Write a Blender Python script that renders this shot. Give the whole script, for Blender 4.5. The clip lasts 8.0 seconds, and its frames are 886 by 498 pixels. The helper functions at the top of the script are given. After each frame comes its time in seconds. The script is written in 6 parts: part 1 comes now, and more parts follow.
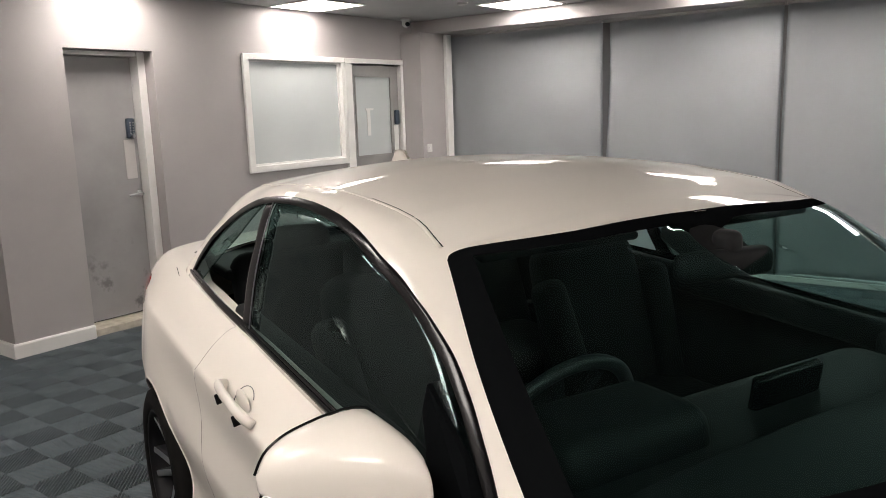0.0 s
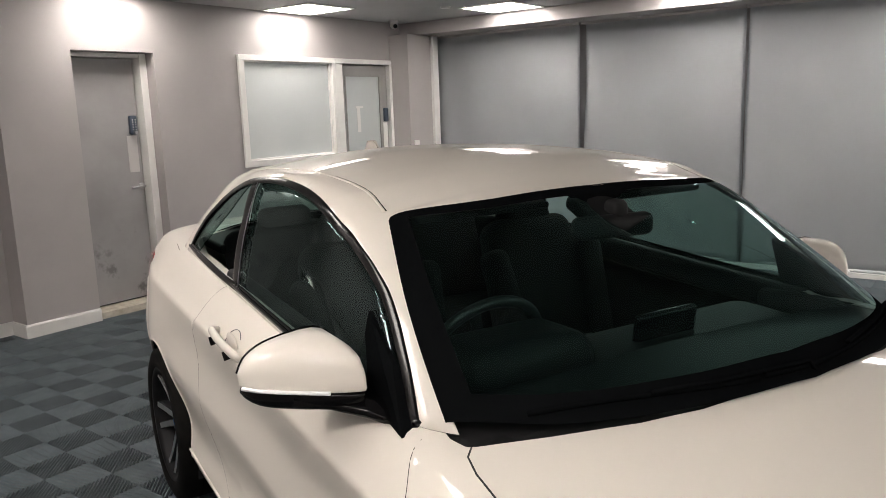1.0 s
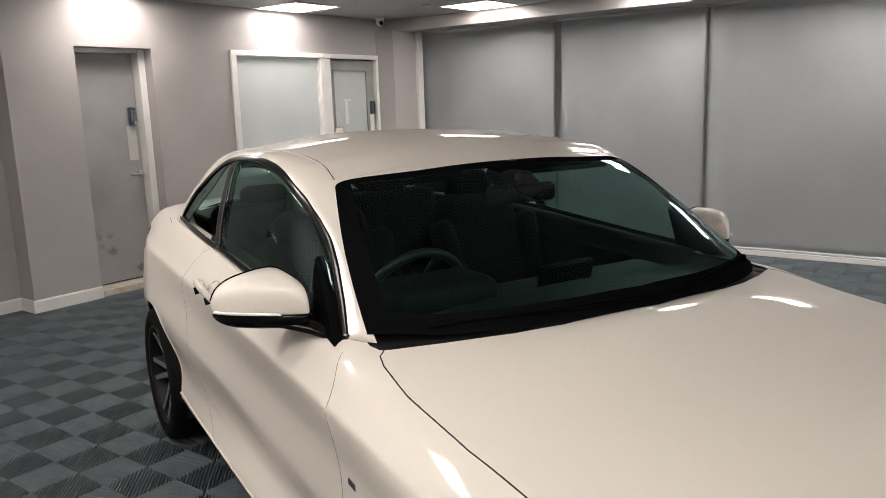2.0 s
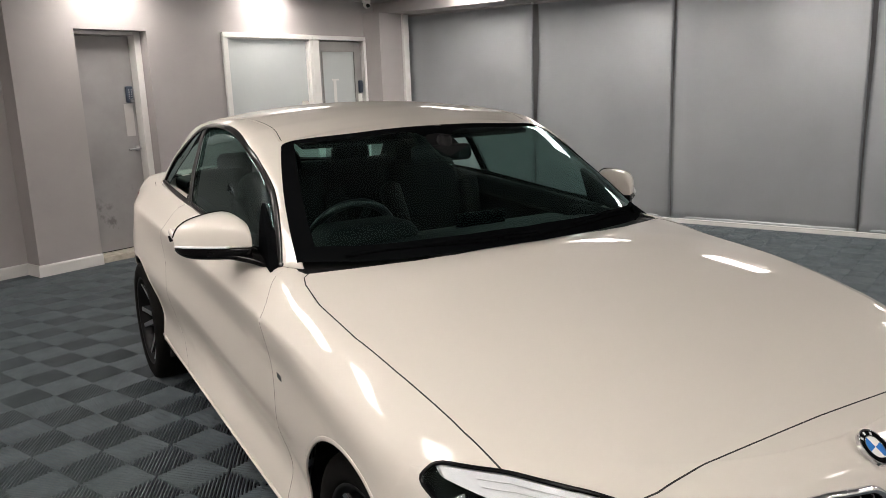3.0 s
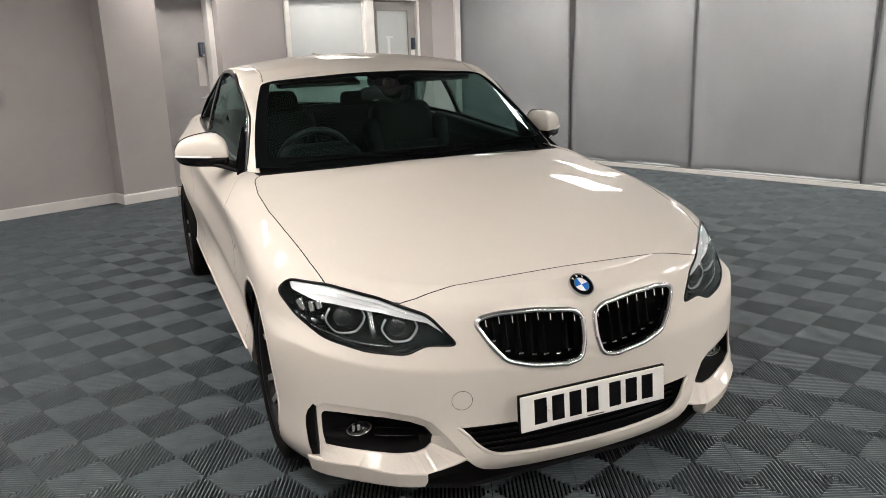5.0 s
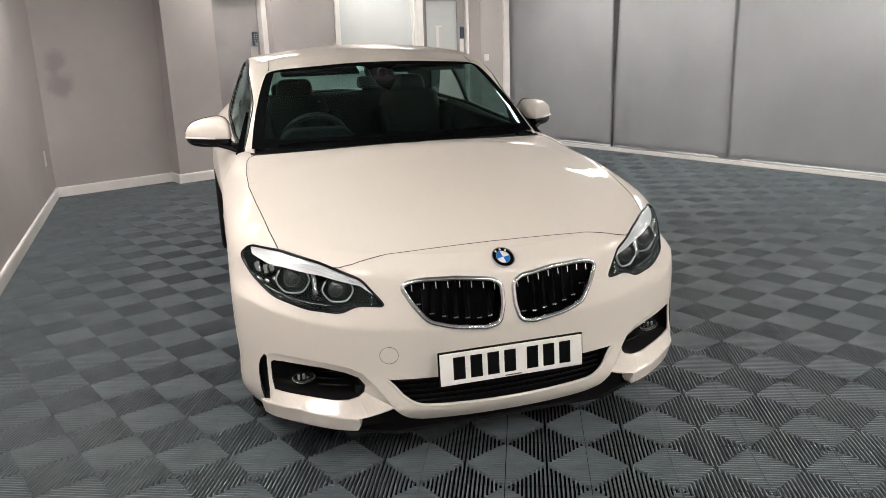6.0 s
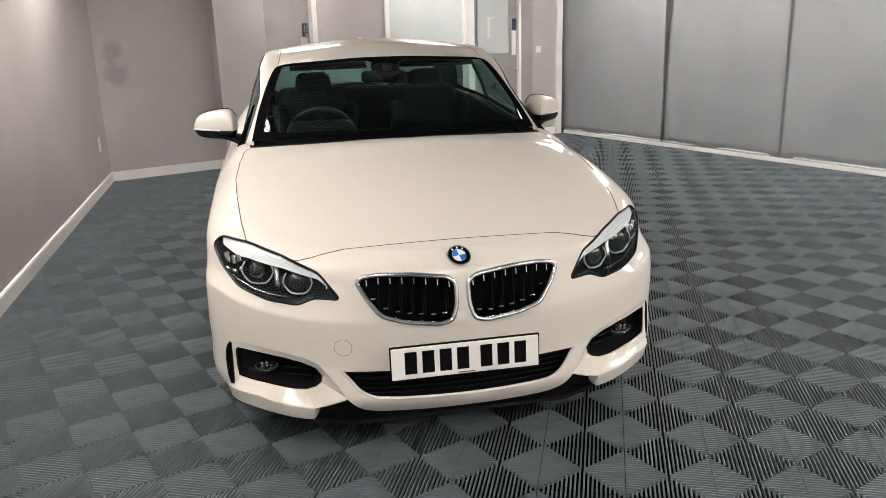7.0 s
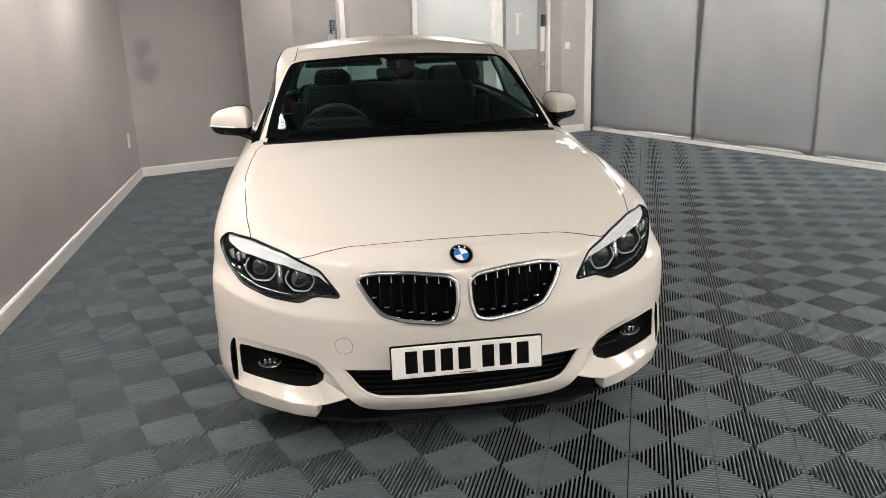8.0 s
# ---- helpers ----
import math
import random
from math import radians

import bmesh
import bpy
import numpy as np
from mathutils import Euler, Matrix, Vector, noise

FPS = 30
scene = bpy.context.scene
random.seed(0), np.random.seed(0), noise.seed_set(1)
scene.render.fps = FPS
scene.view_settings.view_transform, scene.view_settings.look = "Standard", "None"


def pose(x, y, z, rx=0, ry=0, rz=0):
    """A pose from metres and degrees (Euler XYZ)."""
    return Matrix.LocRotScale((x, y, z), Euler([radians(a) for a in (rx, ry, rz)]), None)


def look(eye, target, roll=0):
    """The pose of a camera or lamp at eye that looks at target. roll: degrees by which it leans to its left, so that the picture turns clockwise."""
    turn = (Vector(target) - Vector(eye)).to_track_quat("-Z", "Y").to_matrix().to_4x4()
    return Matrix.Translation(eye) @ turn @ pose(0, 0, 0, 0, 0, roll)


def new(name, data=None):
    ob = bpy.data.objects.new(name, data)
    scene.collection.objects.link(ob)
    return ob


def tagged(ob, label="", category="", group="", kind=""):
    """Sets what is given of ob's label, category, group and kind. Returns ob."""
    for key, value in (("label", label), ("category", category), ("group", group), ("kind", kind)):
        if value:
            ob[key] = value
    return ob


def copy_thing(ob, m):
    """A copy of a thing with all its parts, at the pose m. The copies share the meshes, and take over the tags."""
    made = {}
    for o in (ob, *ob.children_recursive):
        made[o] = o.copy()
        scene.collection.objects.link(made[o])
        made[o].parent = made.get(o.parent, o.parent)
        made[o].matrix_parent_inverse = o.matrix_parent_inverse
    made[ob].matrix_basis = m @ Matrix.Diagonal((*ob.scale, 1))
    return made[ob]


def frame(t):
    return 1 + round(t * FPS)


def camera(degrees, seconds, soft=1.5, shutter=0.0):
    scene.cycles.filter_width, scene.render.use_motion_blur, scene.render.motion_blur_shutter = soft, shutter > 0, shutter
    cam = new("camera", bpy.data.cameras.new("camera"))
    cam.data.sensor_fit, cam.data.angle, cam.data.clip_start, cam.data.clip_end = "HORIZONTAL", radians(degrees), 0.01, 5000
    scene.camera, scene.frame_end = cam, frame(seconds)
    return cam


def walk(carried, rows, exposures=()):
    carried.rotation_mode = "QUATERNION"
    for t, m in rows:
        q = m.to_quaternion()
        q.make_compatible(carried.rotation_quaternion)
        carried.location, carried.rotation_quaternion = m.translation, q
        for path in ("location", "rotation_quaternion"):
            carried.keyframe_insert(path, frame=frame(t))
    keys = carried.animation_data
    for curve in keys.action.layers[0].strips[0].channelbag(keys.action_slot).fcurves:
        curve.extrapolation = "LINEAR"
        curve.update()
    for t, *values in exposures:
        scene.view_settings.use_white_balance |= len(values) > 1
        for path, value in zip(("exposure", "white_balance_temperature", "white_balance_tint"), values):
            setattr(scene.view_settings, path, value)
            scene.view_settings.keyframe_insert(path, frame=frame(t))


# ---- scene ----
# ---------------------------------------------------------------- camera
cam = camera(59.4, 8.0, soft=0.8)
PATH = [
    (0, (0.07, -0.011, 1.58), (1.641, 1.174, 1.224), -1.9),
    (0.5, (-0.063, -0.182, 1.574), (1.508, 1.002, 1.215), -2.0),
    (1, (-0.19, -0.377, 1.564), (1.382, 0.807, 1.205), -2.0),
    (1.5, (-0.328, -0.581, 1.554), (1.243, 0.602, 1.192), -2.0),
    (3, (-0.658, -1.326, 1.497), (0.89, -0.129, 1.082), -2.1),
    (3.5, (-0.753, -1.574, 1.476), (0.765, -0.349, 1.037), -2.0),
    (4, (-0.869, -1.859, 1.468), (0.609, -0.595, 1.001), -2.0),
    (4.5, (-0.898, -2.131, 1.457), (0.529, -0.818, 0.965), -2.0),
    (4.7, (-0.88, -2.252, 1.449), (0.524, -0.917, 0.951), -2.0),
    (5.8, (-0.753, -2.893, 1.459), (0.485, -1.411, 0.938), -1.9),
    (6, (-0.7, -2.977, 1.46), (0.509, -1.474, 0.933), -1.9),
    (6.5, (-0.53, -3.148, 1.475), (0.597, -1.586, 0.936), -1.7),
    (7, (-0.388, -3.24, 1.482), (0.661, -1.628, 0.935), -1.7),
    (7.5, (-0.301, -3.274, 1.479), (0.697, -1.63, 0.928), -1.8),
    (8, (-0.281, -3.279, 1.48), (0.692, -1.621, 0.927), -1.9),
]
walk(cam, [(t, look(eye, target, roll)) for t, eye, target, roll in PATH],
     [(0, 0.06), (1.5, -0.04), (3, -0.03), (4.5, 0.18), (6, 0.36), (8, 0.42)])

# ---------------------------------------------------------------- light
scene.view_settings.exposure = 0.0
world = bpy.data.worlds.new("world")
scene.world = world
world.use_nodes = True
world.node_tree.nodes["Background"].inputs[0].default_value = (0.5, 0.55, 0.6, 1)
world.node_tree.nodes["Background"].inputs[1].default_value = 0.02
PANEL_POWER = 27.5


# ---------------------------------------------------------------- materials
def mat(name, color, rough=0.5, metal=0.0, coat=0.0, emit=0.0, spec=0.5):
    m = bpy.data.materials.new(name)
    m.use_nodes = True
    b = m.node_tree.nodes["Principled BSDF"]
    b.inputs["Base Color"].default_value = (*color, 1)
    b.inputs["Roughness"].default_value = rough
    b.inputs["Metallic"].default_value = metal
    b.inputs["Coat Weight"].default_value = coat
    b.inputs["Coat Roughness"].default_value = 0.03
    b.inputs["Specular IOR Level"].default_value = spec
    if emit:
        b.inputs["Emission Color"].default_value = (*color, 1)
        b.inputs["Emission Strength"].default_value = emit
    return m


def nodes_of(m):
    return m.node_tree.nodes, m.node_tree.links, m.node_tree.nodes["Principled BSDF"]


def vary(m, dark, light, scale, detail=4.0, bump=0.0, bump_scale=80.0, rough=None):
    """Mottled colour between two tones at one scale and fine relief at another."""
    n, l, b = nodes_of(m)
    co = n.new("ShaderNodeTexCoord")
    a = n.new("ShaderNodeTexNoise")
    a.inputs["Scale"].default_value, a.inputs["Detail"].default_value = scale, detail
    l.new(co.outputs["Object"], a.inputs["Vector"])
    r = n.new("ShaderNodeValToRGB")
    r.color_ramp.elements[0].position, r.color_ramp.elements[1].position = 0.3, 0.7
    r.color_ramp.elements[0].color, r.color_ramp.elements[1].color = (*dark, 1), (*light, 1)
    l.new(a.outputs["Fac"], r.inputs["Fac"])
    l.new(r.outputs["Color"], b.inputs["Base Color"])
    if rough:
        k = n.new("ShaderNodeMapRange")
        k.inputs["To Min"].default_value, k.inputs["To Max"].default_value = rough
        l.new(a.outputs["Fac"], k.inputs["Value"])
        l.new(k.outputs["Result"], b.inputs["Roughness"])
    if bump:
        f = n.new("ShaderNodeTexNoise")
        f.inputs["Scale"].default_value, f.inputs["Detail"].default_value = bump_scale, 5
        l.new(co.outputs["Object"], f.inputs["Vector"])
        u = n.new("ShaderNodeBump")
        u.inputs["Strength"].default_value, u.inputs["Distance"].default_value = bump, 0.004
        l.new(f.outputs["Fac"], u.inputs["Height"])
        l.new(u.outputs["Normal"], b.inputs["Normal"])
    return m


M_WALL = vary(mat("grey wall paint", (0.40, 0.375, 0.37), 0.6), (0.365, 0.342, 0.338), (0.425, 0.40, 0.394), 1.3, 6, 0.12, 140)
M_WHITE = vary(mat("white gloss paint", (0.75, 0.74, 0.72), 0.35), (0.7, 0.69, 0.67), (0.78, 0.77, 0.75), 5, 4, 0.05, 60)
M_CEIL = vary(mat("ceiling paint", (0.5, 0.5, 0.5), 0.7), (0.46, 0.46, 0.46), (0.52, 0.52, 0.52), 2, 4, 0.1, 120)
M_CLOTH = vary(mat("grey blind fabric", (0.53, 0.55, 0.57), 0.5), (0.49, 0.512, 0.535), (0.565, 0.588, 0.61), 1.1, 3, 0.08, 400)
M_DOOR = vary(mat("scuffed grey door paint", (0.3, 0.29, 0.29), 0.5), (0.27, 0.26, 0.26), (0.34, 0.33, 0.33), 3, 6, 0.05, 90)
M_PALE = vary(mat("light grey paint", (0.5, 0.48, 0.47), 0.45), (0.46, 0.44, 0.43), (0.53, 0.51, 0.5), 4)
M_LEAF = vary(mat("mid grey door paint", (0.29, 0.28, 0.275), 0.45), (0.26, 0.25, 0.245), (0.32, 0.31, 0.30), 4)
M_FROST = vary(mat("frosted glass film", (0.5, 0.53, 0.53), 0.45), (0.47, 0.5, 0.505), (0.53, 0.56, 0.56), 1.5, 3)
M_TILE = vary(mat("dark grey plastic tile", (0.105, 0.131, 0.144), 0.45), (0.083, 0.105, 0.117), (0.122, 0.149, 0.163), 9, 5, 0.1, 200, (0.42, 0.58))
# near-black: shade of tile slots and grille depths is put into this colour
M_UNDER = mat("near-black slot and backing shade", (0.006, 0.0065, 0.007), 0.9, spec=0.1)
M_PANEL = mat("light panel diffuser", (1.0, 0.927, 0.865), 0.4, emit=PANEL_POWER)
M_PANEL_WEAK = mat("weaker light panel diffuser", (1.0, 0.927, 0.865), 0.4, emit=PANEL_POWER * 0.72)
M_METAL = mat("brushed steel", (0.45, 0.45, 0.46), 0.3, 1.0)
M_DARKMETAL = mat("dark grey metal", (0.1, 0.1, 0.11), 0.35, 0.8)
M_PLASTIC = mat("white plastic", (0.7, 0.69, 0.67), 0.35)
# near-black for air slots, and standing in for shade in the panel gaps
M_GAP = mat("near-black gap and slot shade", (0.006, 0.006, 0.006), 0.7)
M_BLACK = mat("black gloss plastic", (0.008, 0.008, 0.009), 0.12)


# ---------------------------------------------------------------- mesh helpers
def part(name, bm, material, parent=None, label="", smooth=False):
    me = bpy.data.meshes.new(name)
    bm.normal_update()
    lay = bm.verts.layers.float_vector.get("smooth")
    normals = [v[lay].normalized() for v in bm.verts] if lay else None
    bm.to_mesh(me)
    bm.free()
    if normals:
        me.normals_split_custom_set_from_vertices(normals)
    if material:
        me.materials.append(material)
    if material and any(p.material_index for p in me.polygons):
        me.materials.append(M_GAP)
    if smooth:
        for p in me.polygons:
            p.use_smooth = True
    ob = new(name, me)
    if parent:
        ob.parent = parent
    if label:
        ob["label"] = label
    return ob


def box(bm, x0, x1, y0, y1, z0, z1, bevel=0.0):
    r = bmesh.ops.create_cube(bm, size=1.0)
    vs = r["verts"]
    for v in vs:
        v.co = Vector(((x0 + x1) / 2 + v.co.x * (x1 - x0), (y0 + y1) / 2 + v.co.y * (y1 - y0), (z0 + z1) / 2 + v.co.z * (z1 - z0)))
    if bevel:
        es = list({e for v in vs for e in v.link_edges})
        bmesh.ops.bevel(bm, geom=es, offset=bevel, segments=2, affect="EDGES", profile=0.6)
    return bm


def boxes(*specs, bevel=0.0):
    bm = bmesh.new()
    for s in specs:
        box(bm, *s, bevel=bevel)
    return bm


def prism(points, z0, z1):
    """An upright solid over a plan outline."""
    bm = bmesh.new()
    lo = [bm.verts.new((x, y, z0)) for x, y in points]
    hi = [bm.verts.new((x, y, z1)) for x, y in points]
    bm.faces.new(hi)
    bm.faces.new(lo[::-1])
    for i in range(len(points)):
        j = (i + 1) % len(points)
        bm.faces.new((lo[i], lo[j], hi[j], hi[i]))
    bmesh.ops.recalc_face_normals(bm, faces=bm.faces)
    return bm


def tube(bm, a, b, r, seg=12, r2=None):
    a, b = Vector(a), Vector(b)
    d = b - a
    m = Matrix.Translation((a + b) / 2) @ d.to_track_quat("Z", "Y").to_matrix().to_4x4()
    bmesh.ops.create_cone(bm, cap_ends=True, segments=seg, radius1=r, radius2=r if r2 is None else r2, depth=d.length, matrix=m)
    return bm


def lump_box(x0, x1, y0, y1, z0, z1, r):
    return box(bmesh.new(), x0, x1, y0, y1, z0, z1, r)


def thing(name, label, category, at=None, group="", kind=""):
    e = new(name)
    e.matrix_world = at or Matrix()
    return tagged(e, label, category, group, kind)


# ---------------------------------------------------------------- room
CEIL, WY, Y0 = 2.5, 5.38, -6.0
LEFT_DIR = Vector((math.cos(radians(70.8)), math.sin(radians(70.8))))
CORNER = Vector((1.155, 5.595))
LEFT_END = CORNER - LEFT_DIR * ((CORNER.y - Y0) / LEFT_DIR.y)


def wall(name, bm, label, material=M_WALL):
    return tagged(part(name, bm, material), label, "wall", kind="structure")


out = Vector((-LEFT_DIR.y, LEFT_DIR.x)) * 0.15
wall("wall_west", prism([tuple(CORNER), tuple(LEFT_END), tuple(LEFT_END + out), tuple(CORNER + out)], 0, CEIL), "grey painted plaster wall with light scuffs")
wall("wall_recess", boxes((CORNER.x, 2.37, 5.595, 5.8, 0, CEIL)), "grey painted plaster wall set back from the pier")
wall("wall_pier", boxes((2.37, 2.935, WY, 5.8, 0, CEIL)), "grey painted pier beside the recessed door")
wall("wall_north", boxes((3.63, 4.5, WY, 5.8, 0, CEIL), (2.935, 3.63, WY, 5.8, 2.08, CEIL), (4.5, 6.58, WY, 5.8, 2.06, CEIL), (4.5, 5.70, WY, 5.8, 0, 1.10), (6.58, 6.85, WY, 5.8, 0, CEIL)),
     "grey painted plaster wall with a window and two doors")
wall("wall_pilaster", boxes((6.585, 7.03, 5.115, WY, 0, 2.36)), "grey painted pilaster beside the blinds")
wall("wall_east", boxes((7.42, 7.6, Y0, 5.8, 0, CEIL)), "grey wall behind the hanging blinds")
# unseen wall, white instead of grey to bounce fill light onto the car's front
wall("wall_south", boxes((LEFT_END.x - 0.3, 7.6, Y0 - 0.2, Y0, 0, CEIL)), "unseen end wall, kept white to bounce light onto the car", M_WHITE)
tagged(part("ceiling", boxes((LEFT_END.x - 0.3, 7.6, Y0 - 0.2, 5.8, CEIL, CEIL + 0.15)), M_CEIL), "flat grey painted ceiling with square light panels", "ceiling", kind="structure")
tagged(part("beam", boxes((6.78, 7.42, Y0, WY, 2.36, CEIL - 0.004), bevel=0.004), M_WALL), "grey boxed beam above the hanging blinds", "beam", kind="structure")
# sheet under the tiles, coloured near-black for the shade between the ribs
tagged(part("floor", boxes((LEFT_END.x - 0.3, 7.6, Y0 - 0.2, 5.8, -0.12, -0.0165)), M_UNDER), "near-black sheet under the tiles, deepening the shade in their slots", "floor", kind="structure")


def skirting(points, depth=0.018, height=0.10):
    """White skirting board along a line at a wall's foot, room to the right of the line."""
    bm = bmesh.new()
    prof = [(0, 0), (depth, 0), (depth, height - 0.012), (depth - 0.006, height), (0, height)]
    rings = []
    for i, p in enumerate(points):
        p = Vector(p)
        ds = []
        if i:
            ds.append((p - Vector(points[i - 1])).normalized())
        if i < len(points) - 1:
            ds.append((Vector(points[i + 1]) - p).normalized())
        ns = [Vector((d.y, -d.x)) for d in ds]
        n = ns[0] if len(ns) == 1 else (ns[0] + ns[1]) / (1 + ns[0].dot(ns[1]))
        rings.append([bm.verts.new((p.x + n.x * a, p.y + n.y * a, b)) for a, b in prof])
    for r, s in zip(rings, rings[1:]):
        for i in range(len(prof)):
            j = (i + 1) % len(prof)
            bm.faces.new((r[i], r[j], s[j], s[i]))
    bm.faces.new(rings[0][::-1])
    bm.faces.new(rings[-1])
    bmesh.ops.recalc_face_normals(bm, faces=bm.faces)
    return bm


tagged(part("baseboard", skirting([tuple(LEFT_END), tuple(CORNER), (2.37, 5.595), (2.37, WY), (2.935, WY)]), M_WHITE), "white painted skirting board along the grey walls", "skirting", kind="structure")
tagged(part("baseboard", skirting([(3.63, WY), (5.68, WY)]), M_WHITE), "white painted skirting board below the window", "skirting", kind="structure")
tagged(part("baseboard", skirting([(6.585, 5.115), (6.98, 5.115)]), M_WHITE), "short white skirting board on the pilaster", "skirting", kind="structure")

# light panels; those south of y = -2 are unseen, added for the car's front
PANELS = [(3.25, 5.03), (5.06, 5.03), (6.43, 3.8), (6.43, 2.0), (6.43, 0.2), (4.85, 1.0), (0.8, 3.4), (0.22, 1.95), (-0.38, 0.3), (-0.85, -1.4), (-1.3, -3.3), (1.2, -4.7), (3.6, -2.8), (6.43, -1.6), (6.43, -3.4), (3.6, -4.9), (0.4, -5.2), (2.4, -4.2), (5.0, -3.6)]


def light_panel(x, y, s=0.3, diffuser=M_PANEL):
    p = thing("ceiling_light", "square white light panel glowing in the ceiling; southern ones are unseen additions", "ceiling light", pose(x, y, CEIL), "ceiling light panels")
    part("frame", boxes((-s, s, -s, -s + 0.02, -0.012, -0.002), (-s, s, s - 0.02, s, -0.012, -0.002), (-s, -s + 0.02, -s + 0.02, s - 0.02, -0.012, -0.002), (s - 0.02, s, -s + 0.02, s - 0.02, -0.012, -0.002)), M_WHITE, p)
    part("diffuser", boxes((-s + 0.02, s - 0.02, -s + 0.02, s - 0.02, -0.008, -0.003)), diffuser, p)
    return p


first_panel = light_panel(*PANELS[2])
for x, y in PANELS[3:]:
    copy_thing(first_panel, pose(x, y, CEIL))
# the two panels along the door wall are weaker
for x, y in PANELS[:2]:
    light_panel(x, y, diffuser=M_PANEL_WEAK)

# ---------------------------------------------------------------- doors, window and blinds
M_STEP = vary(mat("worn cream threshold", (0.5, 0.46, 0.38), 0.6), (0.38, 0.34, 0.27), (0.58, 0.54, 0.46), 18, 6, 0.2, 120)
M_NAVY = mat("blue grey keypad metal", (0.07, 0.09, 0.12), 0.3, 0.6)


def scuffed(m, tone, scale, low, high, z0, z1, strength=0.8):
    """Adds smudges of a darker tone with ragged outlines between two heights."""
    n, l, b = nodes_of(m)
    src = b.inputs["Base Color"].links[0].from_socket
    co = n.new("ShaderNodeTexCoord")
    t = n.new("ShaderNodeTexNoise")
    t.inputs["Scale"].default_value, t.inputs["Detail"].default_value, t.inputs["Roughness"].default_value = scale, 8, 0.65
    l.new(co.outputs["Object"], t.inputs["Vector"])
    r = n.new("ShaderNodeMapRange")
    r.inputs["From Min"].default_value, r.inputs["From Max"].default_value = low, high
    l.new(t.outputs["Fac"], r.inputs["Value"])
    sep = n.new("ShaderNodeSeparateXYZ")
    l.new(co.outputs["Object"], sep.inputs[0])
    k = n.new("ShaderNodeMapRange")
    k.inputs["From Min"].default_value, k.inputs["From Max"].default_value = z1, z0
    l.new(sep.outputs["Z"], k.inputs["Value"])
    mul = n.new("ShaderNodeMath")
    mul.operation = "MULTIPLY"
    l.new(r.outputs["Result"], mul.inputs[0])
    l.new(k.outputs["Result"], mul.inputs[1])
    s = n.new("ShaderNodeMath")
    s.operation = "MULTIPLY"
    s.inputs[1].default_value = strength
    l.new(mul.outputs[0], s.inputs[0])
    mix = n.new("ShaderNodeMix")
    mix.data_type = "RGBA"
    l.new(s.outputs[0], mix.inputs["Factor"])
    l.new(src, mix.inputs["A"])
    mix.inputs["B"].default_value = (*tone, 1)
    l.new(mix.outputs["Result"], b.inputs["Base Color"])
    return m



def smudge(m, centre, size, tone, strength):
    """One soft dark mark with a ragged edge at a place on a wall."""
    n, l, b = nodes_of(m)
    src = b.inputs["Base Color"].links[0].from_socket
    co, t = n.new("ShaderNodeTexCoord"), n.new("ShaderNodeTexNoise")
    t.inputs["Scale"].default_value = 9
    l.new(co.outputs["Object"], t.inputs["Vector"])
    d = n.new("ShaderNodeVectorMath")
    d.operation = "DISTANCE"
    d.inputs[1].default_value = centre
    l.new(co.outputs["Object"], d.inputs[0])
    a = n.new("ShaderNodeMath")
    a.operation = "MULTIPLY_ADD"
    a.inputs[1].default_value = 0.12
    l.new(t.outputs["Fac"], a.inputs[0])
    l.new(d.outputs["Value"], a.inputs[2])
    r = n.new("ShaderNodeMapRange")
    r.interpolation_type = "SMOOTHSTEP"
    r.inputs["From Min"].default_value, r.inputs["From Max"].default_value = size * 1.2 + 0.06, size * 0.3 + 0.06
    r.inputs["To Max"].default_value = strength
    l.new(a.outputs[0], r.inputs["Value"])
    mix = n.new("ShaderNodeMix")
    mix.data_type = "RGBA"
    l.new(r.outputs["Result"], mix.inputs["Factor"])
    l.new(src, mix.inputs["A"])
    mix.inputs["B"].default_value = (*tone, 1)
    l.new(mix.outputs["Result"], b.inputs["Base Color"])


smudge(M_WALL, (1.328, 5.595, 1.343), 0.12, (0.2, 0.19, 0.2), 0.5)
smudge(M_WALL, (1.358, 5.595, 1.112), 0.15, (0.2, 0.19, 0.2), 0.55)
scuffed(M_DOOR, (0.09, 0.085, 0.085), 5.5, 0.56, 0.66, 0.2, 0.8)
scuffed(M_WALL, (0.27, 0.26, 0.265), 1.7, 0.56, 0.72, -2.0, 2.4, 0.5)

# recessed plain door
d1 = thing("door_1", "grey painted plain door with dark scuffs, closed", "door", kind="structure")
part("leaf", boxes((2.95, 3.56, 5.585, 5.625, 0.062, 2.042), bevel=0.002), M_DOOR, d1, "scuffed grey door leaf")
part("door_frame", boxes((3.565, 3.628, 5.49, 5.63, 0.05, 2.078), (2.937, 3.565, 5.50, 5.63, 2.045, 2.078), bevel=0.003), M_WHITE, d1, "white painted door frame")
part("threshold", boxes((2.937, 3.628, 5.40, 5.62, -0.01, 0.05), bevel=0.006), M_STEP, d1, "worn cream door step")
part("backing", boxes((2.9, 3.7, 5.64, 5.7, 0, 2.1)), M_UNDER, d1)
kp = part("keypad", lump_box(3.465, 3.53, 5.545, 5.585, 1.43, 1.585, 0.014), M_NAVY, d1, "blue grey push-button lock", smooth=True)
for i in range(2):
    for j in range(5):
        part("button", tube(bmesh.new(), (3.485 + i * 0.025, 5.541, 1.47 + j * 0.02), (3.485 + i * 0.025, 5.546, 1.47 + j * 0.02), 0.006, 8), M_METAL, kp)
part("lock_knob", tube(bmesh.new(), (3.497, 5.52, 1.448), (3.497, 5.546, 1.448), 0.014, 16), M_METAL, kp)
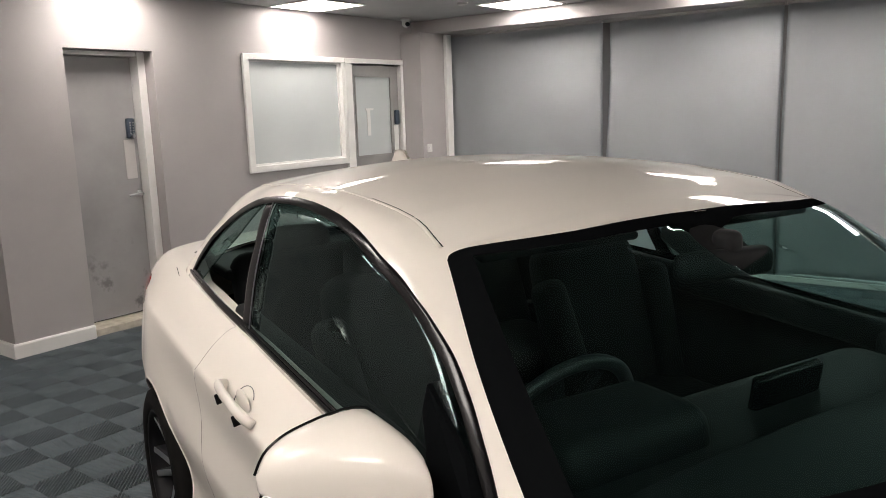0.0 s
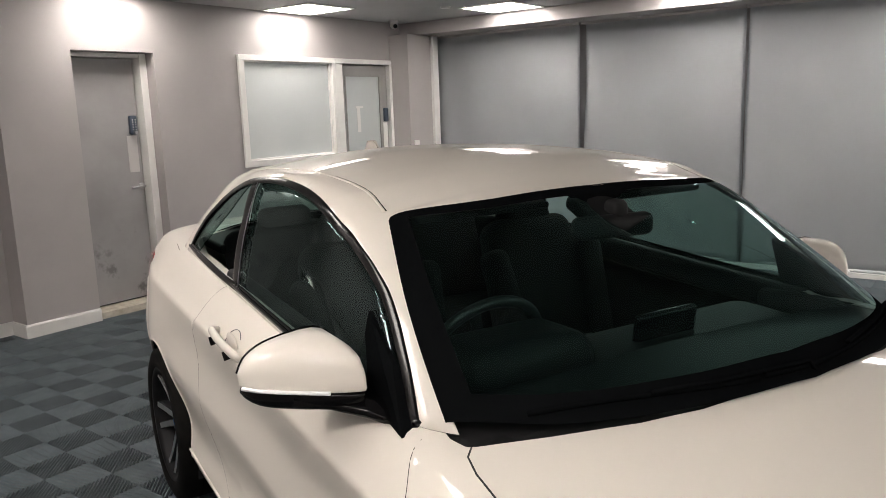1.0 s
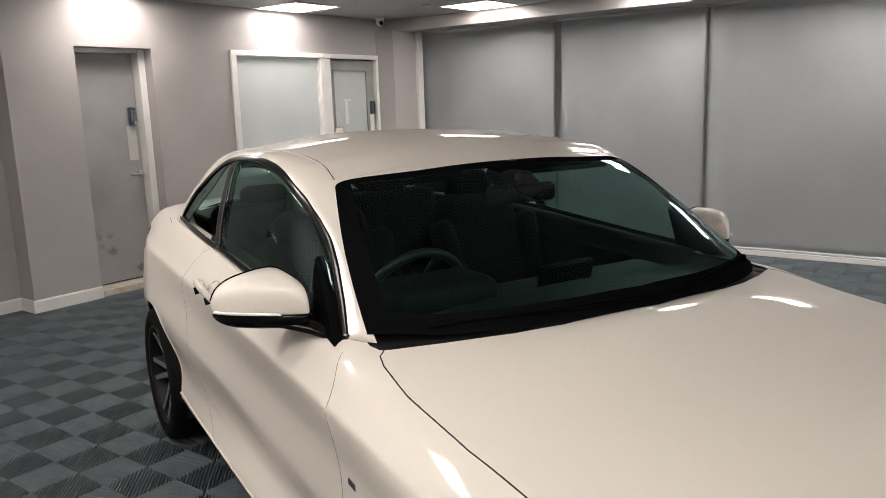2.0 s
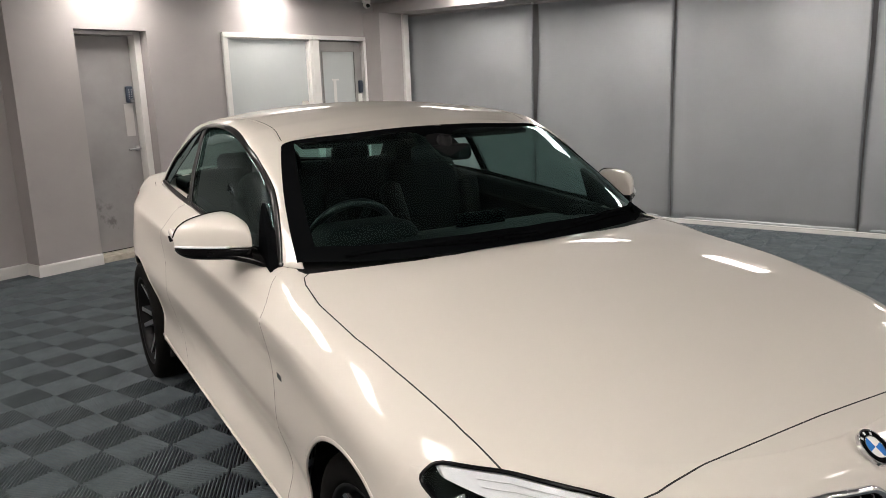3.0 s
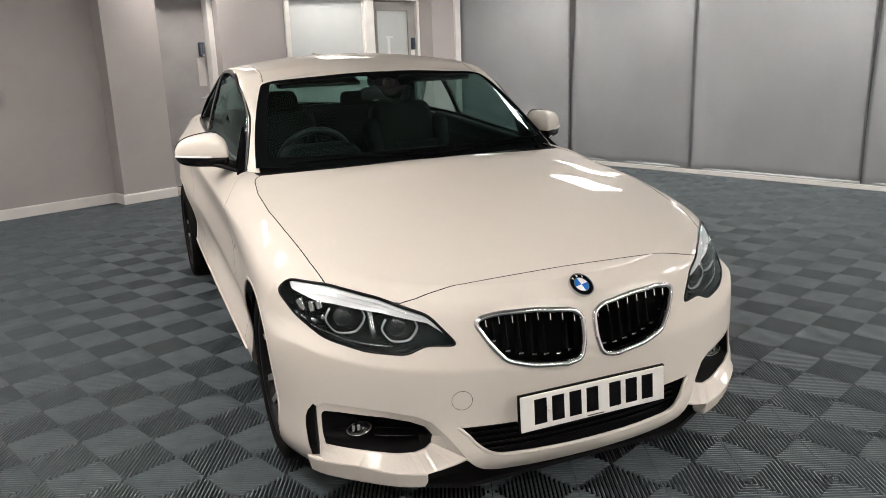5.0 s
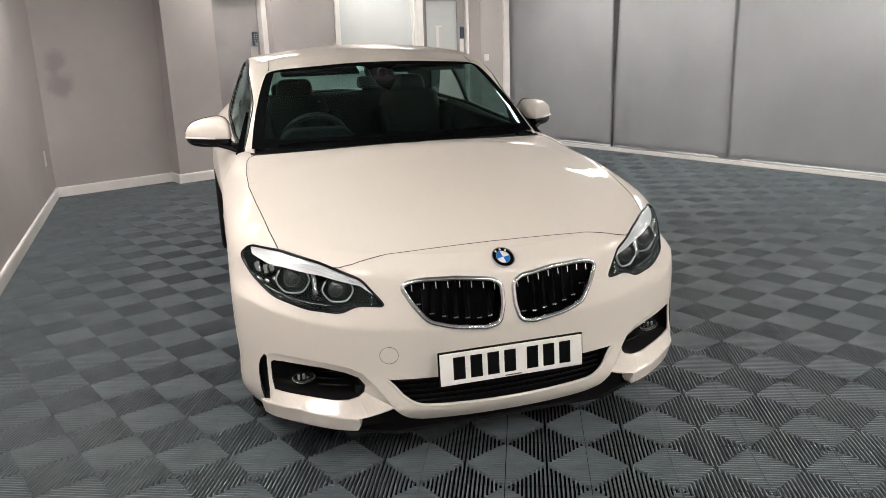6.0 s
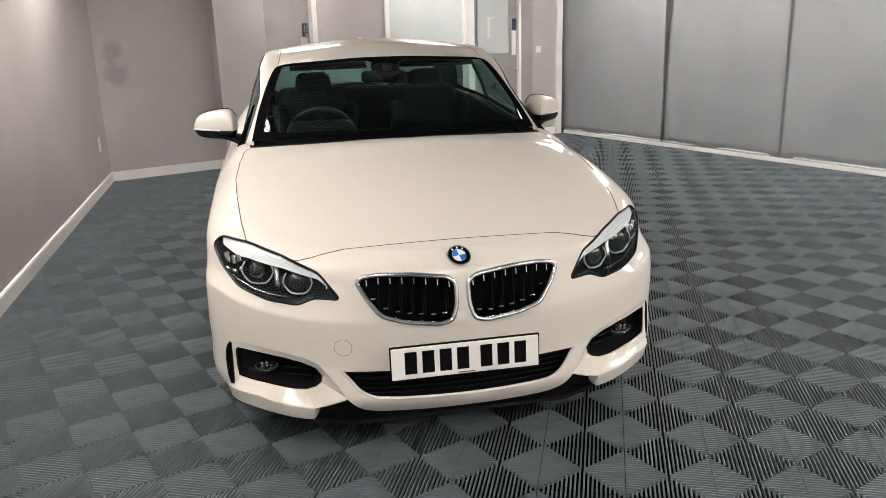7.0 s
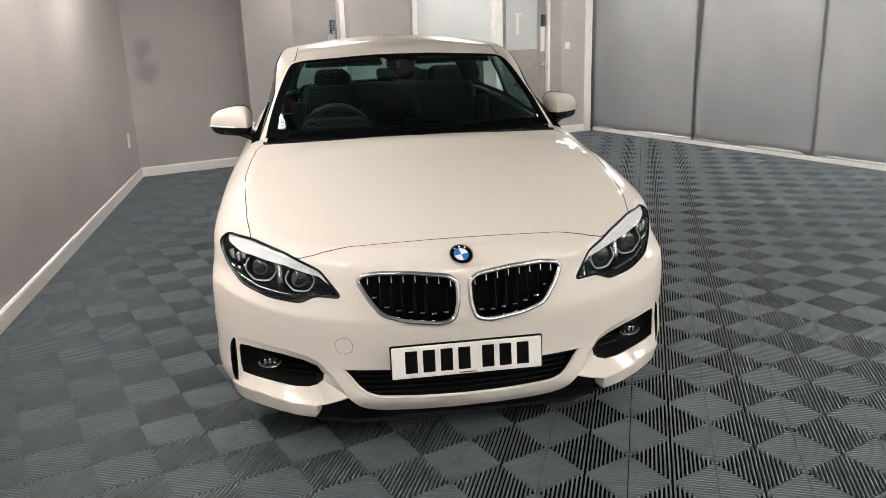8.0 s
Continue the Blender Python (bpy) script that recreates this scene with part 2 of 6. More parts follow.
part("push_plate", boxes((3.44, 3.53, 5.58, 5.585, 1.12, 1.42), bevel=0.001), M_PALE, d1, "pale grey push plate")


def lever(parent, x, y, z, away=-1):
    h = part("door_handle", lever_mesh(x, y, z, away), M_METAL, parent, "steel lever handle", smooth=True)
    return h


def lever_mesh(x, y, z, away):
    bm = bmesh.new()
    tube(bm, (x, y, z), (x, y - 0.012, z), 0.026, 20)
    tube(bm, (x, y - 0.01, z), (x, y - 0.055, z), 0.010, 12)
    tube(bm, (x + 0.008 * -away, y - 0.05, z), (x + 0.115 * away, y - 0.055, z - 0.004), 0.0095, 12)
    return bm


lever(d1, 3.53, 5.585, 1.0)

# window with white frame and frosted pane
w1 = thing("window_1", "wide window with frosted panes in a white wooden frame", "window", kind="structure")
part("window_frame", boxes((4.47, 5.70, 5.355, 5.45, 2.045, 2.095), (4.47, 5.70, 5.355, 5.45, 1.078, 1.135), (4.47, 4.53, 5.355, 5.45, 1.135, 2.045), (5.655, 5.70, 5.355, 5.45, 1.135, 2.045), bevel=0.004), M_WHITE, w1, "white gloss painted frame")
part("pane", boxes((4.53, 5.655, 5.412, 5.418, 1.135, 2.045)), M_FROST, w1, "frosted glass pane")
part("bead", boxes((4.53, 4.545, 5.395, 5.412, 1.135, 2.045), (5.64, 5.655, 5.395, 5.412, 1.135, 2.045), (4.545, 5.64, 5.395, 5.412, 2.03, 2.045), (4.545, 5.64, 5.395, 5.412, 1.135, 1.15)), M_WHITE, w1)

# half-glazed door beside it
d2 = thing("door_2", "grey half-glazed door with a frosted pane, closed", "door", kind="structure")
part("door_frame", boxes((5.702, 6.61, 5.355, 5.45, 2.045, 2.093), (6.545, 6.61, 5.355, 5.45, 0.0, 2.043), (5.702, 5.80, 5.355, 5.45, 0.0, 2.043), bevel=0.004), M_WHITE, d2, "white gloss painted frame")
part("leaf", boxes((5.81, 5.865, 5.40, 5.44, 0.03, 2.03), (6.42, 6.538, 5.40, 5.44, 0.03, 2.03), (5.865, 6.42, 5.40, 5.44, 1.93, 2.03), (5.865, 6.42, 5.40, 5.44, 0.03, 1.12), bevel=0.002), M_LEAF, d2, "grey painted leaf")
part("glazing_bead", boxes((5.866, 5.88, 5.392, 5.40, 1.121, 1.929), (6.405, 6.419, 5.392, 5.40, 1.121, 1.929), (5.88, 6.405, 5.392, 5.40, 1.915, 1.929), (5.88, 6.405, 5.392, 5.40, 1.121, 1.135)), M_LEAF, d2)
part("pane", boxes((5.866, 6.419, 5.417, 5.423, 1.121, 1.929)), M_FROST, d2, "frosted glass pane")
part("pane_strip", boxes((6.03, 6.15, 5.411, 5.414, 1.585, 1.605), (6.05, 6.10, 5.411, 5.414, 1.33, 1.585)), M_PLASTIC, d2, "pale strip seen on the pane")
part("keypad", lump_box(6.455, 6.515, 5.365, 5.40, 1.43, 1.58, 0.012), M_NAVY, d2, "blue grey push-button lock", smooth=True)
part("push_plate", boxes((6.45, 6.52, 5.395, 5.40, 1.10, 1.42), bevel=0.001), M_WHITE, d2)
lever(d2, 6.49, 5.40, 0.925)
part("backing", boxes((4.4, 6.7, 5.62, 5.66, 0, 2.2)), M_PALE, d2, "pale wall of the next room")

# white edge board of the pilaster
tagged(part("trim", boxes((6.985, 7.085, 5.075, 5.111, 0, 2.355), bevel=0.004), M_WHITE), "white painted edge board beside the blinds", "trim", kind="structure")
tagged(part("baseboard", boxes((7.122, 7.146, Y0, 5.07, 0.0, 0.045), bevel=0.003), M_WHITE), "white strip along the floor below the blinds", "skirting", kind="structure")


def blind(y0, y1, seed, lap, gape):
    """A wide hanging grey blind: soft waves, a hem bar below and a head rail above."""
    e = thing("hanging_blind", "full-height plain grey fabric blind with a hem bar", "blind", group="hanging blinds")
    rnd = random.Random(seed)
    ph = [rnd.uniform(0, 6.28) for _ in range(6)]
    bm = bmesh.new()
    nu, nz = 56, 30
    rows = []
    for j in range(nz + 1):
        z = 0.05 + 2.285 * j / nz
        row = []
        for i in range(nu + 1):
            f = i / nu
            y = y0 + (y1 - y0) * f - gape * max(0.0, min(1.0, (z - 0.4) / 1.3)) ** 1.3 * math.exp(-f * 9)
            near = math.exp(-f * 7) + 0.7 * math.exp(-(1 - f) * 9)
            wave = 0.010 * math.sin(f * 9 + ph[0] + z * 0.7) + 0.034 * near * math.sin(f * 24 + ph[1]) + 0.008 * math.sin(z * 2.3 + ph[2] + f * 4)
            curl = 0.02 * math.exp(-f * 26) * (0.5 + 0.5 * math.sin(z * 1.6 + ph[3]))
            y += 0.006 * math.sin(z * 2.4 + ph[4]) * math.exp(-f * 12)
            row.append(bm.verts.new((7.178 + lap + wave - curl, y, z)))
        rows.append(row)
    for a, b in zip(rows, rows[1:]):
        for i in range(nu):
            bm.faces.new((a[i], a[i + 1], b[i + 1], b[i]))
    bmesh.ops.solidify(bm, geom=bm.faces[:], thickness=0.003)
    part("fabric", bm, M_CLOTH, e, smooth=True)
    bm = bmesh.new()
    tube(bm, (7.178 + lap, y0 - 0.005, 0.052), (7.178 + lap, y1 + 0.005, 0.052), 0.014, 10)
    part("hem_bar", bm, M_CLOTH, e, smooth=True)
    part("head_rail", boxes((7.155 + lap, 7.203 + lap, y1, y0, 2.335, 2.362), bevel=0.006), M_PALE, e)
    return e


edges = [5.2, 3.335, 1.69, -0.075, -1.8, -3.55, -5.3]
for i in range(6):
    blind(edges[i] - (0.012 if i else 0), edges[i + 1] + 0.012, i + 3, 0.0 if i % 2 == 0 else 0.012, (0, 0.03, 0.012, 0.012, 0.012, 0.012)[i])

# sockets, camera, detector
def wall_plate(m, h, label):
    e = thing("wall_socket", label, "socket", m)
    part("plate", lump_box(-0.043, 0.043, -0.011, -0.001, -h / 2, h / 2, 0.003), M_PLASTIC, e)
    part("rocker", lump_box(-0.012, 0.012, -0.015, -0.011, -0.012, 0.012, 0.002), M_WHITE, e)
    return e


wall_plate(pose(6.68, 5.115, 1.169), 0.086, "white square switch plate on the pilaster")
wp = CORNER - LEFT_DIR * 0.47
wall_plate(pose(wp.x, wp.y, 0.456, 0, 0, 70.8), 0.146, "white tall socket plate low on the grey wall")
cc = thing("cctv_camera", "white dome security camera with a black eye", "camera", pose(6.47, 5.2, CEIL))
bm = bmesh.new()
tube(bm, (0, 0, -0.025), (0, 0, -0.001), 0.052, 24)
part("base", bm, M_PLASTIC, cc, smooth=False)
bm = bmesh.new()
bmesh.ops.create_uvsphere(bm, u_segments=24, v_segments=14, radius=0.043, matrix=Matrix.Translation((0, -0.006, -0.05)))
part("ball", bm, M_PLASTIC, cc, smooth=True)
part("eye", tube(bmesh.new(), (-0.018, -0.035, -0.06), (-0.026, -0.050, -0.066), 0.022, 20), M_BLACK, cc)
sd = thing("smoke_detector", "small white round detector on the ceiling", "detector", pose(5.95, 4.12, CEIL))
part("body", tube(bmesh.new(), (0, 0, -0.02), (0, 0, -0.001), 0.045, 24, 0.05), M_PLASTIC, sd)

# ---------------------------------------------------------------- car: surfaces
# local axes: x to the car's left, y towards its tail, z up; built for one half and mirrored
CAR = Matrix.Translation((1.0279, -1.1884, 0)) @ Matrix.Rotation(radians(-22.2), 4, "Z")


def curve(pts):
    """A smooth function through (s, value) pairs."""
    xs, ys = [p[0] for p in pts], [p[1] for p in pts]
    n = len(xs)
    d = [(ys[i + 1] - ys[i]) / (xs[i + 1] - xs[i]) for i in range(n - 1)]
    m = [d[0]] + [0 if d[i - 1] * d[i] <= 0 else 2 * d[i - 1] * d[i] / (d[i - 1] + d[i]) for i in range(1, n - 1)] + [d[-1]]

    def f(s):
        if s <= xs[0]:
            return ys[0]
        if s >= xs[-1]:
            return ys[-1]
        i = max(k for k in range(n - 1) if xs[k] <= s)
        h = xs[i + 1] - xs[i]
        t = (s - xs[i]) / h
        return (2 * t**3 - 3 * t**2 + 1) * ys[i] + (t**3 - 2 * t**2 + t) * h * m[i] + (3 * t**2 - 2 * t**3) * ys[i + 1] + (t**3 - t**2) * h * m[i + 1]

    return f


NOSE, FLANK, TAIL = 26, 84, 16


def loop(v0, lf, v1, lr, width, height, full=1.0):
    """Half of a ring round the car: bowed nose of length lf from v0, flank, bowed tail of length lr to v1."""
    w, z = curve(width), curve(height)
    pts = []
    for i in range(NOSE):
        a = math.pi / 2 * i / NOSE
        v = v0 + lf * (1 - math.cos(a))
        pts.append((w(v0 + lf) * math.sin(a) ** full, v, z(v)))
    a0, a1 = v0 + lf, v1 - lr
    for i in range(FLANK):
        v = a0 + (a1 - a0) * i / (FLANK - 1)
        pts.append((w(v), v, z(v)))
    for i in range(1, TAIL + 1):
        a = math.pi / 2 * (1 - i / TAIL)
        v = v1 - lr * (1 - math.cos(a))
        pts.append((w(v1 - lr) * math.sin(a), v, z(v)))
    return pts


def crown(ring, centre, bow, steps):
    """Rows from a ring up to the centre line, with the height of the centre line and how full the crown is."""
    c = curve(centre)
    return [[(u * f, v, c(v) + (z - c(v)) * f**bow) for u, v, z in ring] for f in steps]


def skin(rows, subs, creases={}):
    """Spline surface across the rows; subs: how many steps in each span; creases: how sharp a row is along the car."""
    grid = []
    n = len(rows)
    a = np.array(rows)
    h = np.maximum(np.linalg.norm(a[1:] - a[:-1], axis=2, keepdims=True), 1e-4)
    d = (a[1:] - a[:-1]) / h
    m = np.empty_like(a)
    m[1:-1] = (d[:-1] * h[1:] + d[1:] * h[:-1]) / (h[1:] + h[:-1])
    m[0], m[-1] = d[0], d[-1]
    m[-1][:, 2] = 0 if abs(a[-1][:, 0]).max() < 1e-6 else m[-1][:, 2]
    below, above = m.copy(), m.copy()
    for k, f in creases.items():
        c = np.array([f(v) for v in a[k][:, 1]])[:, None]
        below[k] = m[k] * (1 - c) + d[k - 1] * c
        above[k] = m[k] * (1 - c) + d[k] * c
    for k in range(n - 1):
        for s in range(subs[k]):
            t = s / subs[k]
            grid.append((2 * t**3 - 3 * t**2 + 1) * a[k] + (t**3 - 2 * t**2 + t) * h[k] * above[k] + (3 * t**2 - 2 * t**3) * a[k + 1] + (t**3 - t**2) * h[k] * below[k + 1])
    grid.append(a[-1])
    bm = bmesh.new()
    vs = [[bm.verts.new((max(p[0], 0.0), p[1], p[2])) for p in row] for row in grid]
    for r, q in zip(vs, vs[1:]):
        for i in range(len(r) - 1):
            bm.faces.new((r[i], r[i + 1], q[i + 1], q[i]))
    bmesh.ops.remove_doubles(bm, verts=bm.verts, dist=0.0004)
    bmesh.ops.recalc_face_normals(bm, faces=bm.faces)
    mid = sum((f.calc_center_median().x * f.normal.x + (f.calc_center_median().z - 0.5) * f.normal.z for f in bm.faces))
    if mid < 0:
        bmesh.ops.reverse_faces(bm, faces=bm.faces)
    bm.normal_update()
    lay = bm.verts.layers.float_vector.new("smooth")
    for v in bm.verts:
        n = v.normal.copy()
        if v.co.x < 1e-4:
            n.x = 0
            n.normalize()
        v[lay] = n
    return bm


SIDE, FRONT, PLAN = (1, 2), (0, 2), (0, 1)


def inside(p, poly):
    x, y = p
    hit = False
    for (x0, y0), (x1, y1) in zip(poly, poly[1:] + poly[:1]):
        if (y0 > y) != (y1 > y) and x < (x1 - x0) * (y - y0) / (y1 - y0) + x0:
            hit = not hit
    return hit


def rounded(poly, r, seg=4):
    """The outline with its corners rounded off."""
    res = []
    n = len(poly)
    for i in range(n):
        p, a, b = Vector(poly[i]), Vector(poly[i - 1]), Vector(poly[(i + 1) % n])
        da, db = (a - p), (b - p)
        k = min(r, da.length * 0.45, db.length * 0.45)
        s, e = p + da.normalized() * k, p + db.normalized() * k
        for j in range(seg + 1):
            t = j / seg
            q = s * (1 - t) ** 2 + p * 2 * t * (1 - t) + e * t**2
            res.append((q.x, q.y))
    return res


def mark(bm, poly, axes, code, test=lambda c: True, over=(0,)):
    """Cuts the skin along an outline drawn in one view and gives the faces inside it a code."""
    lay = bm.faces.layers.int.get("code") or bm.faces.layers.int.new("code")
    i, j = axes
    k = 3 - i - j
    for (x0, y0), (x1, y1) in zip(poly, poly[1:] + poly[:1]):
        d = Vector((x1 - x0, y1 - y0))
        if d.length < 1e-5:
            continue
        lo = (min(x0, x1) - 1e-4, min(y0, y1) - 1e-4)
        hi = (max(x0, x1) + 1e-4, max(y0, y1) + 1e-4)
        fs = []
        for f in bm.faces:
            cs = [v.co for v in f.verts]
            if max(c[i] for c in cs) < lo[0] or min(c[i] for c in cs) > hi[0] or max(c[j] for c in cs) < lo[1] or min(c[j] for c in cs) > hi[1]:
                continue
            if f[lay] in over and test(f.calc_center_median()):
                fs.append(f)
        if not fs:
            continue
        co, no = [0, 0, 0], [0, 0, 0]
        co[i], co[j] = x0, y0
        no[i], no[j] = -d.y / d.length, d.x / d.length
        geom = list({*fs, *(e for f in fs for e in f.edges), *(v for f in fs for v in f.verts)})
        bmesh.ops.bisect_plane(bm, geom=geom, dist=0.0003, plane_co=co, plane_no=no)
    for f in bm.faces:
        c = f.calc_center_median()
        if f[lay] in over and test(c) and inside((c[i], c[j]), poly):
            f[lay] = code


def take(bm, code, gap=0.0024, rim=0.014, side=1, both=False, lift=0.0, merge=0.0022):
    """A panel of its own from the faces with a code: edges drawn in by the gap, with a turned-in rim."""
    lay = bm.faces.layers.int["code"]
    res = bmesh.new()
    src, sn = bm.verts.layers.float_vector["smooth"], res.verts.layers.float_vector.new("smooth")
    made = {}
    for f in bm.faces:
        if f[lay] != code:
            continue
        for v in f.verts:
            if v.index not in made:
                made[v.index] = res.verts.new(v.co)
                made[v.index][sn] = v[src]
        try:
            res.faces.new([made[v.index] for v in f.verts])
        except ValueError:
            pass
    if merge:
        bmesh.ops.remove_doubles(res, verts=res.verts, dist=merge)
        bmesh.ops.dissolve_degenerate(res, dist=0.0005, edges=res.edges)
    if both:
        geo = bmesh.ops.duplicate(res, geom=list(res.verts) + list(res.edges) + list(res.faces))["geom"]
        for g in geo:
            if isinstance(g, bmesh.types.BMVert):
                g.co.x = -g.co.x
                g[sn] = Vector((-g[sn].x, g[sn].y, g[sn].z))
        bmesh.ops.reverse_faces(res, faces=[g for g in geo if isinstance(g, bmesh.types.BMFace)])
        seam = [v for v in res.verts if abs(v.co.x) < 0.0015]
        for v in seam:
            v.co.x = 0
        bmesh.ops.remove_doubles(res, verts=seam, dist=0.0012)
    elif side < 0:
        for v in res.verts:
            v.co.x = -v.co.x
            v[sn] = Vector((-v[sn].x, v[sn].y, v[sn].z))
        bmesh.ops.reverse_faces(res, faces=res.faces)
    res.normal_update()
    if lift:
        for v, n in [(v, v[sn].normalized()) for v in res.verts]:
            v.co += n * lift
    if gap or rim:
        edges = [e for e in res.edges if e.is_boundary]
        push = {}
        for e in edges:
            f = e.link_faces[0]
            d = (e.verts[1].co - e.verts[0].co)
            n = d.cross(f.normal)
            if n.length < 1e-9:
                continue
            n.normalize()
            if n.dot(f.calc_center_median() - e.verts[0].co) < 0:
                n = -n
            for v in e.verts:
                push.setdefault(v, []).append(n)
        for v, ns in push.items():
            m = sum(ns, Vector())
            if m.length > 0.2:
                v.co += m.normalized() * gap
        if rim:
            norm = {v: v[sn].normalized() for v in push}
            ext = bmesh.ops.extrude_edge_only(res, edges=edges)["geom"]
            pairs = {}
            for e in res.edges:
                a, b = e.verts
                if a in norm and b not in norm:
                    pairs[b] = a
                elif b in norm and a not in norm:
                    pairs[a] = b
            fresh = {g for g in ext if isinstance(g, bmesh.types.BMVert)}
            # turned-in rims take the near-black that stands in for gap shade
            for g in ext:
                if isinstance(g, bmesh.types.BMFace):
                    g.material_index = 1
            for v in fresh:
                if v in pairs:
                    v.co -= norm[pairs[v]] * rim
    return res


def lower_skin():
    """Bumpers, wings, doors, quarters, bonnet and boot lid: rings from the sill up, then the crown."""
    crease = [(0, 0.70), (0.3, 0.712), (0.5, 0.735), (0.8, 0.785), (1.2, 0.825), (2.2, 0.868), (3.0, 0.90), (4.4, 0.93)]
    rows = [
        loop(0.030, 0.52, 4.38, 0.5, [(0.5, 0.84), (1.3, 0.80), (2.9, 0.80), (4.0, 0.76)], [(0, 0.183), (0.07, 0.180), (0.13, 0.168), (0.5, 0.158), (1.2, 0.19), (3.0, 0.21), (3.8, 0.24), (4.4, 0.27)], 0.9),
        loop(0.006, 0.52, 4.40, 0.5, [(0.5, 0.888), (1.3, 0.862), (2.9, 0.866), (4.0, 0.82)], [(0, 0.214), (0.5, 0.22), (1.2, 0.245), (3.0, 0.30), (4.4, 0.32)], 0.9),
        loop(0.018, 0.495, 4.43, 0.52, [(0.5, 0.893), (1.0, 0.872), (1.35, 0.832), (2.2, 0.822), (2.9, 0.852), (4.0, 0.825)], [(0, 0.36), (0.5, 0.37), (1.2, 0.37), (3.0, 0.43), (4.4, 0.45)], 0.92),
        loop(0.012, 0.52, 4.43, 0.52, [(0.5, 0.895), (0.8, 0.893), (1.35, 0.868), (2.2, 0.864), (3.0, 0.886), (3.5, 0.892), (4.0, 0.835)], [(0, 0.508), (0.07, 0.516), (0.15, 0.534), (0.27, 0.569), (0.36, 0.59), (0.48, 0.585), (0.7, 0.545), (1.2, 0.52), (2.0, 0.55), (3.0, 0.62), (4.4, 0.62)], 0.96),
        loop(0.036, 0.59, 4.42, 0.52, [(0.5, 0.893), (0.8, 0.89), (1.35, 0.867), (2.2, 0.858), (3.0, 0.874), (3.5, 0.886), (4.0, 0.815)], [(0, 0.615), (0.5, 0.64), (1.2, 0.70), (3.0, 0.76), (4.4, 0.8)]),
        loop(0.066, 0.615, 4.41, 0.5, [(0.5, 0.873), (0.8, 0.881), (1.35, 0.884), (2.2, 0.882), (3.0, 0.884), (3.5, 0.876), (4.0, 0.79)], crease),
        loop(0.13, 0.50, 4.36, 0.42, [(0.3, 0.735), (0.5, 0.748), (0.75, 0.772), (0.95, 0.785), (1.2, 0.785), (1.5, 0.785), (2.1, 0.79), (2.7, 0.785), (3.4, 0.75), (4.0, 0.70)],
             [(0, 0.735), (0.33, 0.76), (0.5, 0.80), (0.75, 0.855), (0.95, 0.885), (1.2, 0.91), (1.45, 0.945), (2.1, 0.967), (2.7, 1.01), (3.4, 1.035), (4.0, 1.035), (4.4, 1.03)]),
    ]
    rows += crown(rows[-1], [(0.1, 0.736), (0.22, 0.757), (0.33, 0.787), (0.5, 0.834), (0.75, 0.894), (1.0, 0.948), (1.17, 0.984), (1.5, 1.0), (3.5, 1.06), (4.1, 1.055), (4.4, 1.04)], 2.3, (0.9, 0.68, 0.4, 0.0))
    return skin(rows, (3, 6, 6, 6, 6, 8, 3, 5, 5, 6),
                {3: curve([(0, 0.8), (0.3, 0.8), (0.42, 0.3), (0.6, 0), (1.2, 0), (1.5, 0.7), (2.7, 0.7), (3.0, 0)]), 5: curve([(0.85, 0), (1.5, 0.9), (3.6, 0.9), (4.2, 0.4)]), 1: curve([(0.9, 0), (1.2, 0.7), (3.1, 0.7), (3.3, 0)])})


def upper_skin():
    """Glass house and roof: rings at the waist, half way and at the roof's edge, then the crown."""
    rows = [
        loop(1.205, 0.41, 3.98, 0.5, [(1.4, 0.752), (1.7, 0.775), (2.1, 0.784), (2.7, 0.779), (3.4, 0.745), (3.6, 0.72)], [(1.2, 0.985), (1.45, 0.957), (2.1, 0.967), (2.7, 1.01), (3.4, 1.035), (4.0, 1.035)]),
        loop(1.525, 0.30, 3.68, 0.42, [(1.7, 0.688), (2.1, 0.714), (2.7, 0.714), (3.2, 0.68)], [(1.525, 1.163), (1.8, 1.14), (2.1, 1.17), (2.7, 1.205), (3.3, 1.21), (3.68, 1.20)]),
        loop(1.885, 0.17, 3.34, 0.25, [(1.9, 0.596), (2.1, 0.611), (2.5, 0.622), (2.8, 0.613), (3.1, 0.57)], [(1.885, 1.338), (1.95, 1.325), (2.0, 1.311), (2.15, 1.350), (2.5, 1.376), (2.9, 1.366), (3.1, 1.354), (3.34, 1.371)]),
    ]
    rows += crown(rows[-1], [(1.885, 1.339), (1.96, 1.358), (2.05, 1.377), (2.3, 1.412), (2.6, 1.432), (2.9, 1.426), (3.1, 1.408), (3.34, 1.372)], 2.2, (0.9, 0.68, 0.4, 0.0))
    return skin(rows, (9, 9, 4, 5, 5, 6))


LAMP = [(0.815, 0.758), (0.72, 0.753), (0.60, 0.728), (0.48, 0.684), (0.412, 0.598), (0.50, 0.602), (0.557, 0.577), (0.66, 0.586), (0.762, 0.615), (0.818, 0.665), (0.852, 0.725)]
KIDNEY = [(0.355, 0.655), (0.338, 0.670), (0.29, 0.679), (0.17, 0.678), (0.05, 0.664), (0.021, 0.642), (0.021, 0.577), (0.036, 0.519), (0.082, 0.508), (0.203, 0.521), (0.28, 0.543), (0.324, 0.598)]
INTAKE = [(-0.1, 0.345), (0.428, 0.345), (0.405, 0.322), (0.376, 0.286), (0.34, 0.261), (0.302, 0.25), (0.218, 0.246), (0.134, 0.243), (-0.1, 0.241)]
